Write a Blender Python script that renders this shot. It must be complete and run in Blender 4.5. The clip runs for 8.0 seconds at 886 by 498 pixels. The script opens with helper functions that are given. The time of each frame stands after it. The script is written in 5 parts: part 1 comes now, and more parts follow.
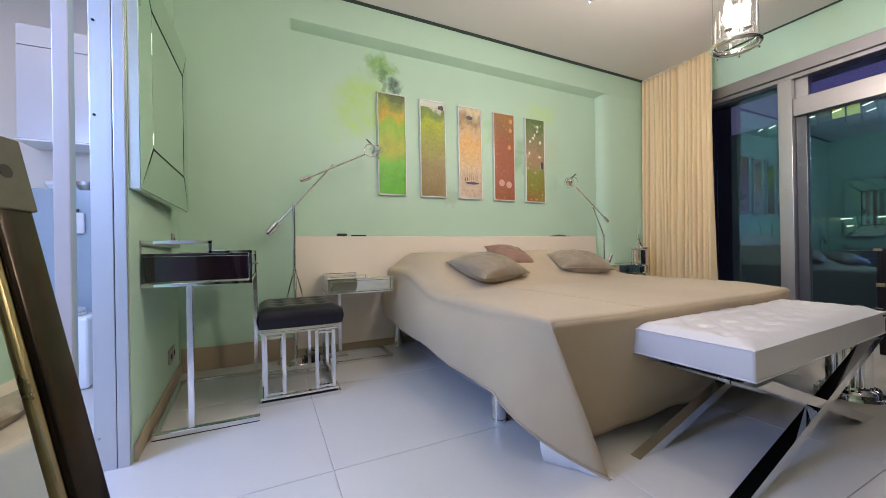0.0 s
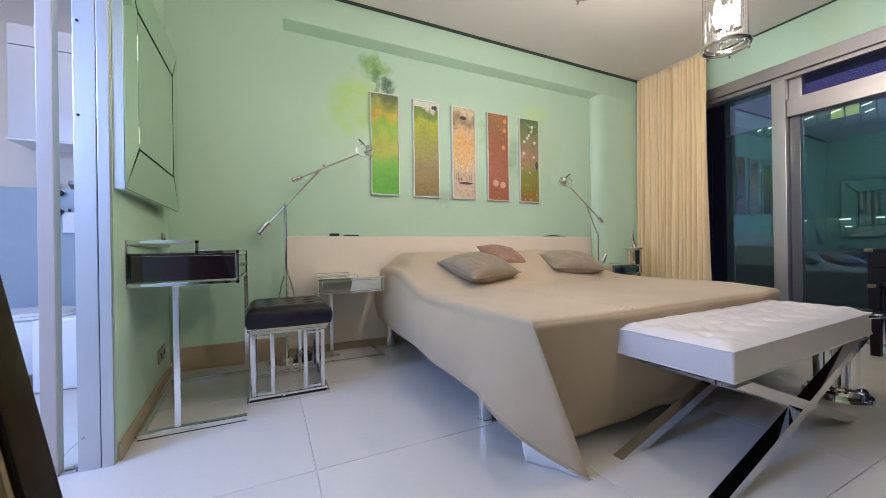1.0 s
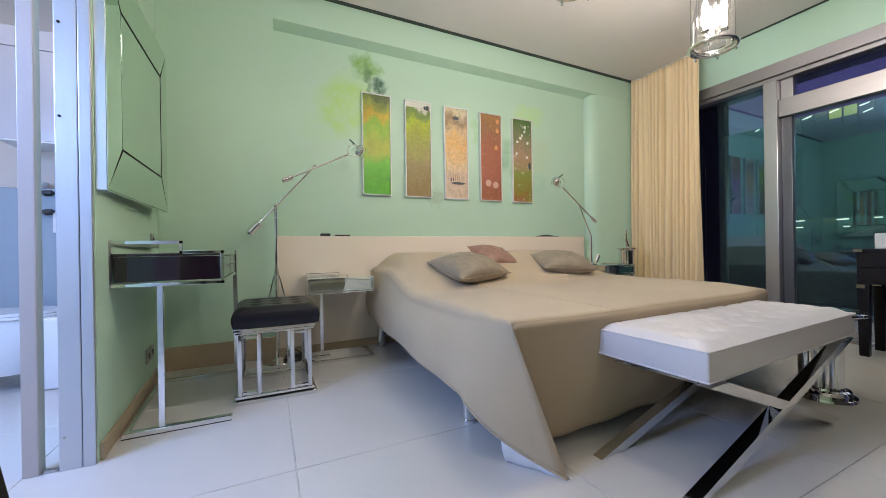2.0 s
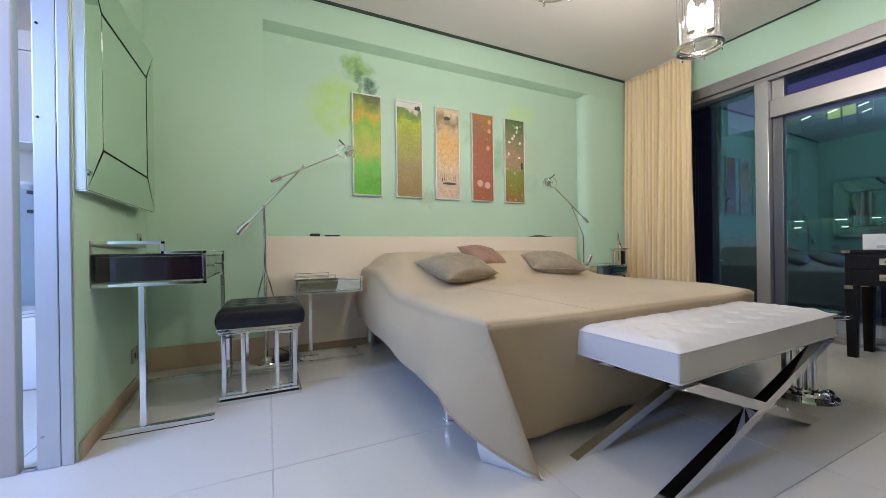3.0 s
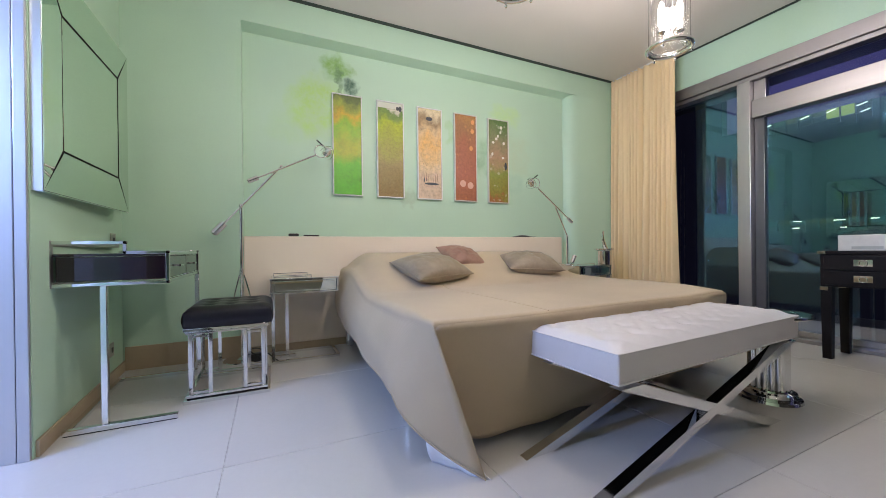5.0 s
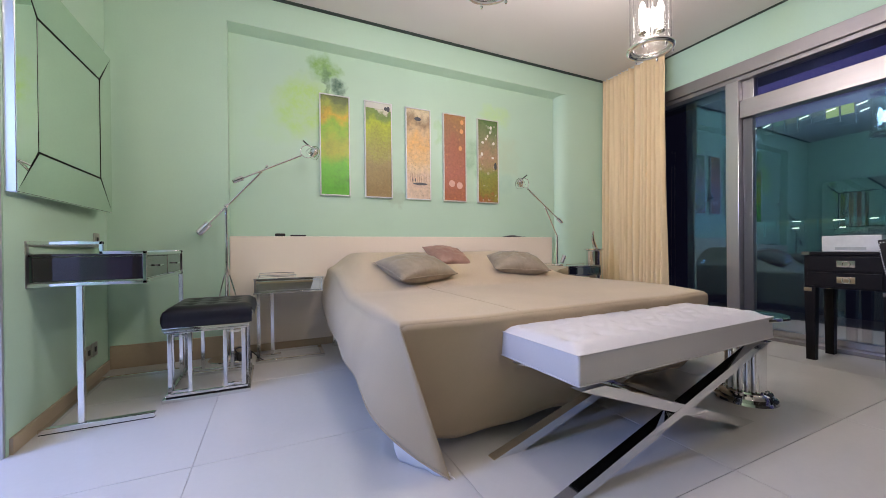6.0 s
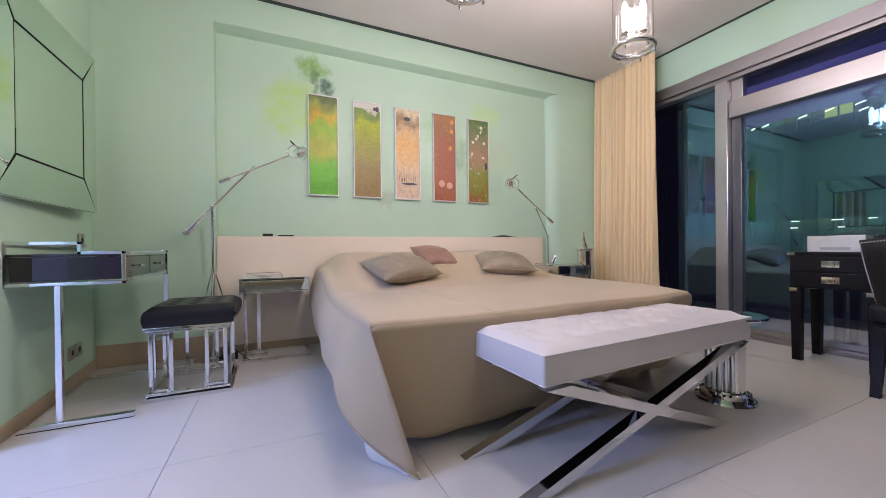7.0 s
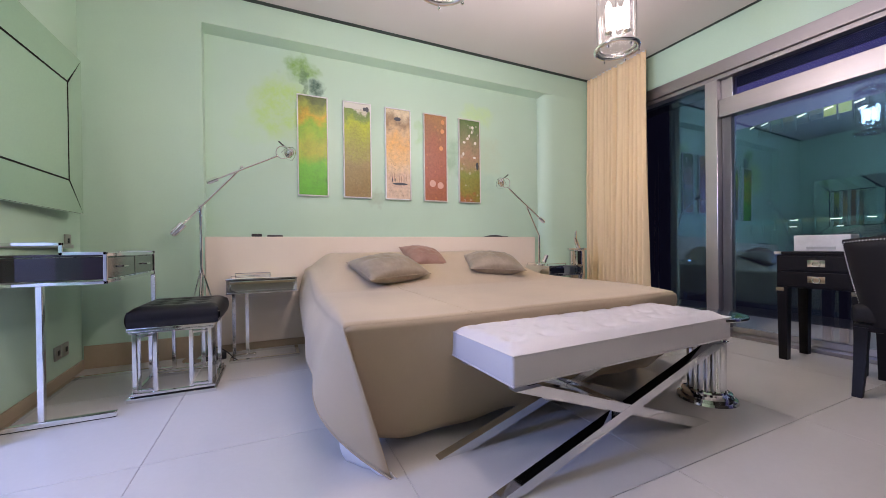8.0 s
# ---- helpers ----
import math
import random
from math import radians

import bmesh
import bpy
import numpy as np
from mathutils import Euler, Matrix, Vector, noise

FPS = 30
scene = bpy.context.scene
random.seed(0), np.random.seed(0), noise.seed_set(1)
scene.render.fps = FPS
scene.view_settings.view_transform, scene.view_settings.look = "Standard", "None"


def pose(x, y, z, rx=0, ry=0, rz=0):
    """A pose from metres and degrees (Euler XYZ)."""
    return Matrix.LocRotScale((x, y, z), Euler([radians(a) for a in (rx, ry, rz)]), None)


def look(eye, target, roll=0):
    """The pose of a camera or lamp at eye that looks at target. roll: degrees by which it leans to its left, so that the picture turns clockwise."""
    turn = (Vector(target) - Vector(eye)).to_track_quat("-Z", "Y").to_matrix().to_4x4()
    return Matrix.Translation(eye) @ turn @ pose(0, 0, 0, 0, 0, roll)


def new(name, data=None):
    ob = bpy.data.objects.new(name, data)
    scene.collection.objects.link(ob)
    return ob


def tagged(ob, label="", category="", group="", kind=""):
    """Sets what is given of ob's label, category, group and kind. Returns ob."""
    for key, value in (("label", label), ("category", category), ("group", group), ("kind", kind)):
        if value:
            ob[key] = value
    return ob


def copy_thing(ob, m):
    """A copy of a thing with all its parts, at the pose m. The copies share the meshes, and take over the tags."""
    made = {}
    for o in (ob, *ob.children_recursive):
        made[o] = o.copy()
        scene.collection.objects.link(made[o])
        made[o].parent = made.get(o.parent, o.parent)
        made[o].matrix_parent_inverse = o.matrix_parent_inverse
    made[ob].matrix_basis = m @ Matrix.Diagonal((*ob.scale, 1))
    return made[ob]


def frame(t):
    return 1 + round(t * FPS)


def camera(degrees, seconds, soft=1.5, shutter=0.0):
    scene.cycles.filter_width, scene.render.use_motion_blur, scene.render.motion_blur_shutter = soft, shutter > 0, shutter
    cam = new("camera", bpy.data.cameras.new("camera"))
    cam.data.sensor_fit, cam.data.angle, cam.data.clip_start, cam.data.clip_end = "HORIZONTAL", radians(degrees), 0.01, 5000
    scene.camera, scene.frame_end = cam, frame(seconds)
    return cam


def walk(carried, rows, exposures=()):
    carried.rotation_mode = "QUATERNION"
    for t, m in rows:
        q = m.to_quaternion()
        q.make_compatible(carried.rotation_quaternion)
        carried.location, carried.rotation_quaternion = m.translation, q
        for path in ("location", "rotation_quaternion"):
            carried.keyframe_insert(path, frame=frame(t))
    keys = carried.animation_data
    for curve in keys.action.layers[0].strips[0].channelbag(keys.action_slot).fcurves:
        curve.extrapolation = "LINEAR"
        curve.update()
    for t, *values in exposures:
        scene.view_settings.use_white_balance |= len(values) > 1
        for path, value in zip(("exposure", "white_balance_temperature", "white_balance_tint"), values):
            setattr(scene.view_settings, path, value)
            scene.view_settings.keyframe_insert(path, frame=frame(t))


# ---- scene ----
cam = camera(101.0, 8.0, soft=0.8)
PATH = [
    (0, (0.008, -0.027, 0.775), (0.877, 1.774, 0.779), -1.0),
    (0.5, (0.033, -0.041, 0.778), (0.902, 1.76, 0.78), -0.9),
    (1, (0.063, -0.057, 0.777), (0.931, 1.745, 0.779), -0.9),
    (1.5, (0.093, -0.074, 0.778), (0.961, 1.728, 0.779), -0.9),
    (3, (0.205, -0.135, 0.782), (1.069, 1.669, 0.781), -0.8),
    (3.5, (0.246, -0.156, 0.783), (1.108, 1.649, 0.781), -0.8),
    (4, (0.287, -0.178, 0.783), (1.146, 1.628, 0.781), -0.7),
    (4.5, (0.326, -0.198, 0.783), (1.183, 1.609, 0.781), -0.7),
    (6, (0.483, -0.282, 0.789), (1.329, 1.53, 0.782), -0.6),
    (6.5, (0.534, -0.307, 0.79), (1.378, 1.506, 0.782), -0.6),
    (7, (0.582, -0.331, 0.79), (1.423, 1.484, 0.782), -0.6),
    (7.5, (0.635, -0.359, 0.791), (1.472, 1.457, 0.783), -0.6),
    (8, (0.67, -0.376, 0.793), (1.506, 1.441, 0.782), -0.7),
]
EXPOSURES = [(0.0, -0.22, 6600, 11), (3.0, -0.24, 6400, 7), (4.5, -0.22, 6350, 10), (6.0, -0.18, 6280, 17), (8.0, -0.16, 6280, 25)]
walk(cam, [(t, look(eye, target, roll)) for t, eye, target, roll in PATH], EXPOSURES)

# ---- world and light ----
world = bpy.data.worlds.new("dusk")
scene.world = world
world.use_nodes = True
wbg = world.node_tree.nodes["Background"]
wbg.inputs[0].default_value = (0.16, 0.15, 0.42, 1)
wbg.inputs[1].default_value = 0.36


def point_lamp(name, loc, watts, colour, radius):
    d = bpy.data.lights.new(name, "POINT")
    d.energy, d.color, d.shadow_soft_size = watts, colour, radius
    ob = new(name, d)
    ob.location = loc
    return ob


def area_lamp(name, loc, target, sx, sy, watts, colour):
    d = bpy.data.lights.new(name, "AREA")
    d.shape, d.size, d.size_y, d.energy, d.color = "RECTANGLE", sx, sy, watts, colour
    ob = new(name, d)
    ob.matrix_world = look(loc, target)
    return ob


WARM = (1.0, 0.89, 0.765)
# The last two lanterns are unseen, added to brighten the left and south.
LANTERNS = [(2.52, 1.155, 40), (1.367, 1.094, 37), (0.14, 0.86, 10), (1.45, -1.15, 14)]
for lx, ly, watts in LANTERNS:
    point_lamp("lantern_light", (lx, ly, 2.13), watts, WARM, 0.07)
area_lamp("bathroom_ceiling_light", (-1.35, 1.9, 2.62), (-1.35, 1.9, 0), 1.2, 1.6, 13, (1.0, 0.88, 0.86))
# Unseen lamp, added to throw cool light through the doorway.
area_lamp("added_bathroom_spill", (-1.75, 1.0, 1.85), (0.45, 1.2, 0.1), 0.7, 0.6, 67, (0.32, 0.48, 1.0))


# ---- materials ----
def nodes_of(name):
    m = bpy.data.materials.new(name)
    m.use_nodes = True
    return m, m.node_tree, m.node_tree.nodes["Principled BSDF"]


def coords(nt, scale=(1, 1, 1)):
    tc = nt.nodes.new("ShaderNodeTexCoord")
    mp = nt.nodes.new("ShaderNodeMapping")
    mp.inputs["Scale"].default_value = scale
    nt.links.new(tc.outputs["Object"], mp.inputs["Vector"])
    return mp.outputs["Vector"]


def noise_tex(nt, vec, scale, detail=4.0, rough=0.55):
    n = nt.nodes.new("ShaderNodeTexNoise")
    n.inputs["Scale"].default_value = scale
    n.inputs["Detail"].default_value = detail
    n.inputs["Roughness"].default_value = rough
    nt.links.new(vec, n.inputs["Vector"])
    return n.outputs["Fac"]


def ramp(nt, fac, stops):
    r = nt.nodes.new("ShaderNodeValToRGB")
    el = r.color_ramp.elements
    el[0].position, el[0].color = stops[0][0], (*stops[0][1], 1)
    el[1].position, el[1].color = stops[-1][0], (*stops[-1][1], 1)
    for p, c in stops[1:-1]:
        e = el.new(p)
        e.color = (*c, 1)
    nt.links.new(fac, r.inputs["Fac"])
    return r.outputs["Color"]


def mixc(nt, fac, a, b, mode="MIX"):
    n = nt.nodes.new("ShaderNodeMix")
    n.data_type, n.blend_type = "RGBA", mode
    for sock, v in ((n.inputs[0], fac), (n.inputs[6], a), (n.inputs[7], b)):
        if isinstance(v, (int, float)):
            sock.default_value = v
        elif isinstance(v, tuple):
            sock.default_value = (*v, 1)
        else:
            nt.links.new(v, sock)
    return n.outputs[2]


def math_node(nt, op, a, b=0.0, clamp=False):
    n = nt.nodes.new("ShaderNodeMath")
    n.operation, n.use_clamp = op, clamp
    for sock, v in ((n.inputs[0], a), (n.inputs[1], b)):
        if isinstance(v, (int, float)):
            sock.default_value = v
        else:
            nt.links.new(v, sock)
    return n.outputs[0]


def bump(nt, b, height, strength, dist):
    n = nt.nodes.new("ShaderNodeBump")
    n.inputs["Strength"].default_value = strength
    n.inputs["Distance"].default_value = dist
    nt.links.new(height, n.inputs["Height"])
    nt.links.new(n.outputs["Normal"], b.inputs["Normal"])


def surface(name, col, rough=0.5, metal=0.0, vary=0.08, big=1.2, fine=60.0, relief=0.1, dist=0.002, stretch=(1, 1, 1), spec=0.5, rough_vary=0.1, coat=0.0):
    """A painted, woven, stone or metal surface with slow and fine variation."""
    m, nt, b = nodes_of(name)
    vec = coords(nt, stretch)
    slow, fast = noise_tex(nt, vec, big, 3), noise_tex(nt, vec, fine, 5)
    both = math_node(nt, "ADD", math_node(nt, "MULTIPLY", slow, 0.6), math_node(nt, "MULTIPLY", fast, 0.4))
    lo, hi = tuple(c * (1 - vary) for c in col), tuple(min(1.0, c * (1 + vary)) for c in col)
    nt.links.new(ramp(nt, both, [(0.3, lo), (0.7, hi)]), b.inputs["Base Color"])
    rr = math_node(nt, "ADD", math_node(nt, "MULTIPLY", both, 2 * rough_vary), rough - rough_vary, True)
    nt.links.new(rr, b.inputs["Roughness"])
    b.inputs["Metallic"].default_value = metal
    b.inputs["Specular IOR Level"].default_value = spec
    b.inputs["Coat Weight"].default_value = coat
    if relief:
        bump(nt, b, fast, relief, dist)
    return m


def emit(name, col, strength):
    m, nt, b = nodes_of(name)
    b.inputs["Base Color"].default_value = (*col, 1)
    b.inputs["Emission Color"].default_value = (*col, 1)
    b.inputs["Emission Strength"].default_value = strength
    return m


def night_light(name, col, strength):
    m = emit(name, col, strength)
    m.node_tree.nodes["Principled BSDF"].inputs["Base Color"].default_value = (0.01, 0.01, 0.01, 1)
    return m


def glass(name, col=(1, 1, 1), ior=1.45, rough=0.0):
    m, nt, b = nodes_of(name)
    b.inputs["Base Color"].default_value = (*col, 1)
    b.inputs["Transmission Weight"].default_value = 1.0
    b.inputs["IOR"].default_value = ior
    b.inputs["Roughness"].default_value = rough
    return m


MINT_RGB = (0.48, 0.67, 0.52)
MINT = surface("mint_paint", MINT_RGB, 0.45, vary=0.035, big=0.9, fine=90, relief=0.06, dist=0.001)
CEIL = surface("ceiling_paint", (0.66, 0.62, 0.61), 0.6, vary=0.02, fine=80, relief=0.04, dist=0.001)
# Near-black that paints the shade inside the ceiling gap.
GAPSHADE = surface("shadow_gap_shade", (0.05, 0.07, 0.06), 0.8, vary=0.1)
WHITEP = surface("white_paint", (0.80, 0.80, 0.80), 0.4, vary=0.02, relief=0.03, dist=0.001)
SKIRT = surface("beige_skirting", (0.42, 0.33, 0.22), 0.4, vary=0.06, relief=0.04)
GROUT = surface("grout", (0.62, 0.61, 0.60), 0.85, vary=0.1)
CHROME = surface("chrome", (0.82, 0.82, 0.81), 0.07, 1.0, vary=0.02, relief=0.0, rough_vary=0.03)
STEEL = surface("brushed_steel", (0.52, 0.50, 0.51), 0.36, 1.0, vary=0.05, fine=25, relief=0.05, dist=0.0005, stretch=(14, 14, 0.6), rough_vary=0.06)
ALU = surface("brushed_aluminium", (0.40, 0.375, 0.375), 0.42, 1.0, vary=0.05, fine=25, relief=0.05, dist=0.0005, stretch=(14, 0.6, 14), rough_vary=0.06)
SATIN = surface("satin_aluminium", (0.56, 0.57, 0.60), 0.36, 0.7, vary=0.03, fine=30, relief=0.03, dist=0.0005, stretch=(14, 14, 0.5), rough_vary=0.05)
BLACKGLASS = surface("black_lacquer_glass", (0.018, 0.009, 0.012), 0.05, vary=0.1, relief=0.0, rough_vary=0.02, coat=0.3)
BLACKWOOD = surface("black_wood", (0.010, 0.008, 0.008), 0.42, spec=0.16, vary=0.25, fine=30, relief=0.08, stretch=(1, 1, 6))
BLACKLEATHER = surface("black_leather", (0.012, 0.011, 0.015), 0.38, spec=0.32, vary=0.2, fine=180, relief=0.25, dist=0.001)
WHITELEATHER = surface("white_leather", (0.70, 0.67, 0.69), 0.42, vary=0.03, fine=160, relief=0.2, dist=0.001)
FABRIC_HEAD = surface("cream_headboard_fabric", (0.78, 0.68, 0.57), 0.8, vary=0.05, fine=260, relief=0.25, dist=0.001)
PILLOW = surface("taupe_silk", (0.31, 0.25, 0.18), 0.40, vary=0.16, big=14, fine=38, relief=0.45, dist=0.005)
PILLOWP = surface("rose_silk", (0.33, 0.185, 0.135), 0.42, vary=0.12, big=9, fine=70, relief=0.3, dist=0.003)
CURTAIN = surface("cream_curtain_cloth", (0.80, 0.63, 0.38), 0.75, vary=0.06, fine=220, relief=0.2, dist=0.001, stretch=(1, 1, 0.3))
LINEN = surface("white_sheet", (0.80, 0.80, 0.84), 0.75, vary=0.04, fine=40, relief=0.3, dist=0.004)
PLASTIC = surface("black_plastic", (0.012, 0.012, 0.012), 0.4, vary=0.1)
GLOSSWHITE = surface("white_gloss_lacquer", (0.60, 0.58, 0.60), 0.2, vary=0.02, relief=0.0)
CERAMIC = surface("white_ceramic", (0.82, 0.83, 0.85), 0.08, vary=0.01, relief=0.0, rough_vary=0.02)
BLUETILE = surface("grey_blue_tile", (0.36, 0.44, 0.52), 0.2, vary=0.05, fine=20, relief=0.03)
BRONZE = surface("dark_bronze", (0.042, 0.032, 0.022), 0.22, 0.8, vary=0.35, big=5, fine=40, relief=0.1)
GOLD = surface("aged_gold", (0.42, 0.33, 0.17), 0.3, 0.9, vary=0.25, big=8, fine=40, relief=0.1)
SWITCH = surface("switch_plate_metal", (0.40, 0.40, 0.36), 0.35, 0.6, vary=0.05)
PLATE = surface("dull_bronze_plate", (0.13, 0.125, 0.10), 0.35, 0.5, vary=0.2, big=10)
PAPER = surface("pale_card", (0.70, 0.68, 0.64), 0.6, vary=0.04)
DARKSTEEL = surface("dark_sash_metal", (0.16, 0.16, 0.17), 0.4, 0.8, vary=0.08)
# Colour of the unseen south wall, dark to cut bounce and darken reflections.
DARKWALL = surface("unseen_wall_dark", (0.022, 0.017, 0.015), 0.5, vary=0.1)
# Near-black for the shade on the curtain's window side.
BACKSHADE = surface("curtain_back_shade", (0.02, 0.017, 0.016), 0.9, vary=0.1, fine=200)
CITYWALL = surface("dark_facade", (0.02, 0.022, 0.026), 0.7, vary=0.2, big=0.3, fine=3)
BULB = emit("lit_bulb", (1.0, 0.90, 0.84), 7)
CREAMWALL = surface("cream_bathroom_paint", (0.74, 0.66, 0.58), 0.5, vary=0.03)
CHAIRHIDE = surface("matt_black_upholstery", (0.012, 0.011, 0.013), 0.6, spec=0.25, vary=0.2, fine=180, relief=0.2, dist=0.001)
PANE = glass("window_glass", (0.90, 0.97, 0.98), 2.45)
PANE.node_tree.nodes["Principled BSDF"].inputs["Specular Tint"].default_value = (0.28, 0.62, 1.0, 1)
PANE_TOP = glass("top_light_glass", (0.80, 0.84, 1.0), 1.45)
PANE_TOP.node_tree.nodes["Principled BSDF"].inputs["Specular Tint"].default_value = (0.25, 0.32, 0.9, 1)
NICKEL = surface("satin_nickel", (0.74, 0.73, 0.72), 0.30, 1.0, vary=0.03, relief=0.0, rough_vary=0.04)
LAMPCHROME = surface("satin_chrome", (0.88, 0.88, 0.87), 0.16, 1.0, vary=0.02, relief=0.0, rough_vary=0.03)
CLEAR = glass("lantern_glass", (0.99, 0.99, 0.99), 1.25, 0.02)

MIRROR, _nt, _b = nodes_of("mirror_silver")
_b.inputs["Base Color"].default_value = (0.80, 0.86, 0.82, 1)
_b.inputs["Metallic"].default_value = 1.0
_b.inputs["Roughness"].default_value = 0.015
MIRROR_DARK = surface("aged_green_mirror", (0.70, 0.79, 0.68), 0.02, 1.0, vary=0.03, relief=0.0, rough_vary=0.01)


def tile_material():
    m, nt, b = nodes_of("pale_porcelain_tile")
    vec = coords(nt)
    info = nt.nodes.new("ShaderNodeObjectInfo")
    slow, fast = noise_tex(nt, vec, 2.2, 4), noise_tex(nt, vec, 45, 6, 0.7)
    v = math_node(nt, "ADD", math_node(nt, "MULTIPLY", slow, 0.5), math_node(nt, "MULTIPLY", fast, 0.35))
    v = math_node(nt, "ADD", v, math_node(nt, "MULTIPLY", info.outputs["Random"], 0.15))
    nt.links.new(ramp(nt, v, [(0.3, (0.59, 0.57, 0.55)), (0.7, (0.64, 0.62, 0.60))]), b.inputs["Base Color"])
    nt.links.new(math_node(nt, "ADD", math_node(nt, "MULTIPLY", slow, 0.06), 0.20), b.inputs["Roughness"])
    bump(nt, b, fast, 0.04, 0.001)
    return m


TILE = tile_material()


def cover_material():
    """Heavy woven cotton: fine twill in two directions over slow unevenness."""
    m, nt, b = nodes_of("taupe_bedspread_cotton")
    vec = coords(nt)
    slow, fast = noise_tex(nt, vec, 3.0, 4), noise_tex(nt, vec, 320, 3)
    wv = nt.nodes.new("ShaderNodeTexWave")
    wv.inputs["Scale"].default_value = 160
    wv.inputs["Distortion"].default_value = 1.5
    nt.links.new(vec, wv.inputs["Vector"])
    f = math_node(nt, "ADD", math_node(nt, "MULTIPLY", slow, 0.6), math_node(nt, "MULTIPLY", fast, 0.4))
    nt.links.new(ramp(nt, f, [(0.3, (0.485, 0.38, 0.255)), (0.7, (0.56, 0.445, 0.30))]), b.inputs["Base Color"])
    b.inputs["Roughness"].default_value = 0.85
    b.inputs["Sheen Weight"].default_value = 0.15
    bump(nt, b, math_node(nt, "ADD", wv.outputs["Fac"], fast), 0.15, 0.001)
    return m


COVER = cover_material()


def mural_material():
    """The mint wall behind the bed, with a soft green garden mural round the pictures."""
    m, nt, b = nodes_of("mint_wall_mural")
    tc = nt.nodes.new("ShaderNodeTexCoord")
    vec = tc.outputs["Object"]
    wob = nt.nodes.new("ShaderNodeTexNoise")
    wob.inputs["Scale"].default_value = 9
    wob.inputs["Detail"].default_value = 5
    nt.links.new(vec, wob.inputs["Vector"])
    sub = nt.nodes.new("ShaderNodeVectorMath")
    sub.operation = "MULTIPLY_ADD"
    nt.links.new(wob.outputs["Color"], sub.inputs[0])
    sub.inputs[1].default_value = (0.22, 0, 0.22)
    nt.links.new(vec, sub.inputs[2])
    vec2 = sub.outputs[0]
    slow, fast = noise_tex(nt, vec, 0.9, 3), noise_tex(nt, vec, 90, 4)
    col = ramp(nt, slow, [(0.3, tuple(c * 0.97 for c in MINT_RGB)), (0.7, tuple(c * 1.03 for c in MINT_RGB))])
    blots = [  # x, z, half width, half height, strength, colour
        (0.74, 1.98, 0.28, 0.30, 0.75, (0.42, 0.66, 0.12)), (0.885, 2.33, 0.15, 0.13, 0.95, (0.20, 0.40, 0.07)),
        (0.90, 2.20, 0.04, 0.20, 0.8, (0.10, 0.20, 0.10)), (1.01, 2.17, 0.09, 0.09, 1.0, (0.03, 0.10, 0.06)),
        (2.62, 2.16, 0.22, 0.14, 0.5, (0.50, 0.72, 0.18)), (2.78, 1.76, 0.20, 0.24, 0.4, (0.50, 0.58, 0.40)),
        (1.52, 1.25, 0.12, 0.08, 0.45, (0.30, 0.36, 0.24)), (2.34, 1.70, 0.10, 0.22, 0.5, (0.16, 0.34, 0.18)),
        (1.96, 1.92, 0.06, 0.14, 0.4, (0.28, 0.52, 0.14)), (2.74, 1.45, 0.16, 0.14, 0.3, (0.30, 0.50, 0.42)),
        (0.55, 1.80, 0.22, 0.20, 0.25, (0.44, 0.70, 0.30)),
    ]
    for x, z, hw, hh, s, c in blots:
        mp = nt.nodes.new("ShaderNodeMapping")
        mp.vector_type = "TEXTURE"
        mp.inputs["Location"].default_value = (x + 0.11, 0, z + 0.11)
        mp.inputs["Scale"].default_value = (hw, 1000, hh)
        nt.links.new(vec2, mp.inputs["Vector"])
        ln = nt.nodes.new("ShaderNodeVectorMath")
        ln.operation = "LENGTH"
        nt.links.new(mp.outputs["Vector"], ln.inputs[0])
        fall = math_node(nt, "MULTIPLY", math_node(nt, "SUBTRACT", 1.0, ln.outputs["Value"], True), 2.2, True)
        patch = ramp(nt, noise_tex(nt, vec, 15, 6, 0.65), [(0.32, (0.35,) * 3), (0.62, (1,) * 3)])
        col = mixc(nt, math_node(nt, "MULTIPLY", math_node(nt, "MULTIPLY", fall, patch), s), col, c)
    nt.links.new(col, b.inputs["Base Color"])
    b.inputs["Roughness"].default_value = 0.45
    bump(nt, b, fast, 0.06, 0.001)
    return m


MURAL = mural_material()


def art_material(name, stops, spots, spot_scale, spot_size, grain):
    """One painted panel: colours that change with height, broken by brush noise, with dabs of a second colour."""
    m, nt, b = nodes_of(name)
    tc = nt.nodes.new("ShaderNodeTexCoord")
    sp = nt.nodes.new("ShaderNodeSeparateXYZ")
    nt.links.new(tc.outputs["Object"], sp.inputs[0])
    vec = tc.outputs["Object"]
    n1, n2 = noise_tex(nt, vec, 7, 4), noise_tex(nt, vec, grain, 6, 0.75)
    h = math_node(nt, "ADD", math_node(nt, "DIVIDE", sp.outputs["Z"], 0.85), math_node(nt, "MULTIPLY", math_node(nt, "SUBTRACT", n1, 0.5), 0.55))
    col = ramp(nt, h, stops)
    col = mixc(nt, 0.75, col, ramp(nt, n2, [(0.3, (0.58, 0.54, 0.52)), (0.5, (1, 1, 1)), (0.72, (1.35, 1.3, 1.2))]), "MULTIPLY")
    vo = nt.nodes.new("ShaderNodeTexVoronoi")
    vo.inputs["Scale"].default_value = spot_scale
    nt.links.new(vec, vo.inputs["Vector"])
    dab = math_node(nt, "LESS_THAN", vo.outputs["Distance"], spot_size)
    dab = math_node(nt, "MULTIPLY", dab, math_node(nt, "GREATER_THAN", n1, 0.53))
    col = mixc(nt, math_node(nt, "MULTIPLY", dab, 0.3), col, spots)
    nt.links.new(col, b.inputs["Base Color"])
    b.inputs["Roughness"].default_value = 0.4
    bump(nt, b, n2, 0.15, 0.002)
    return m


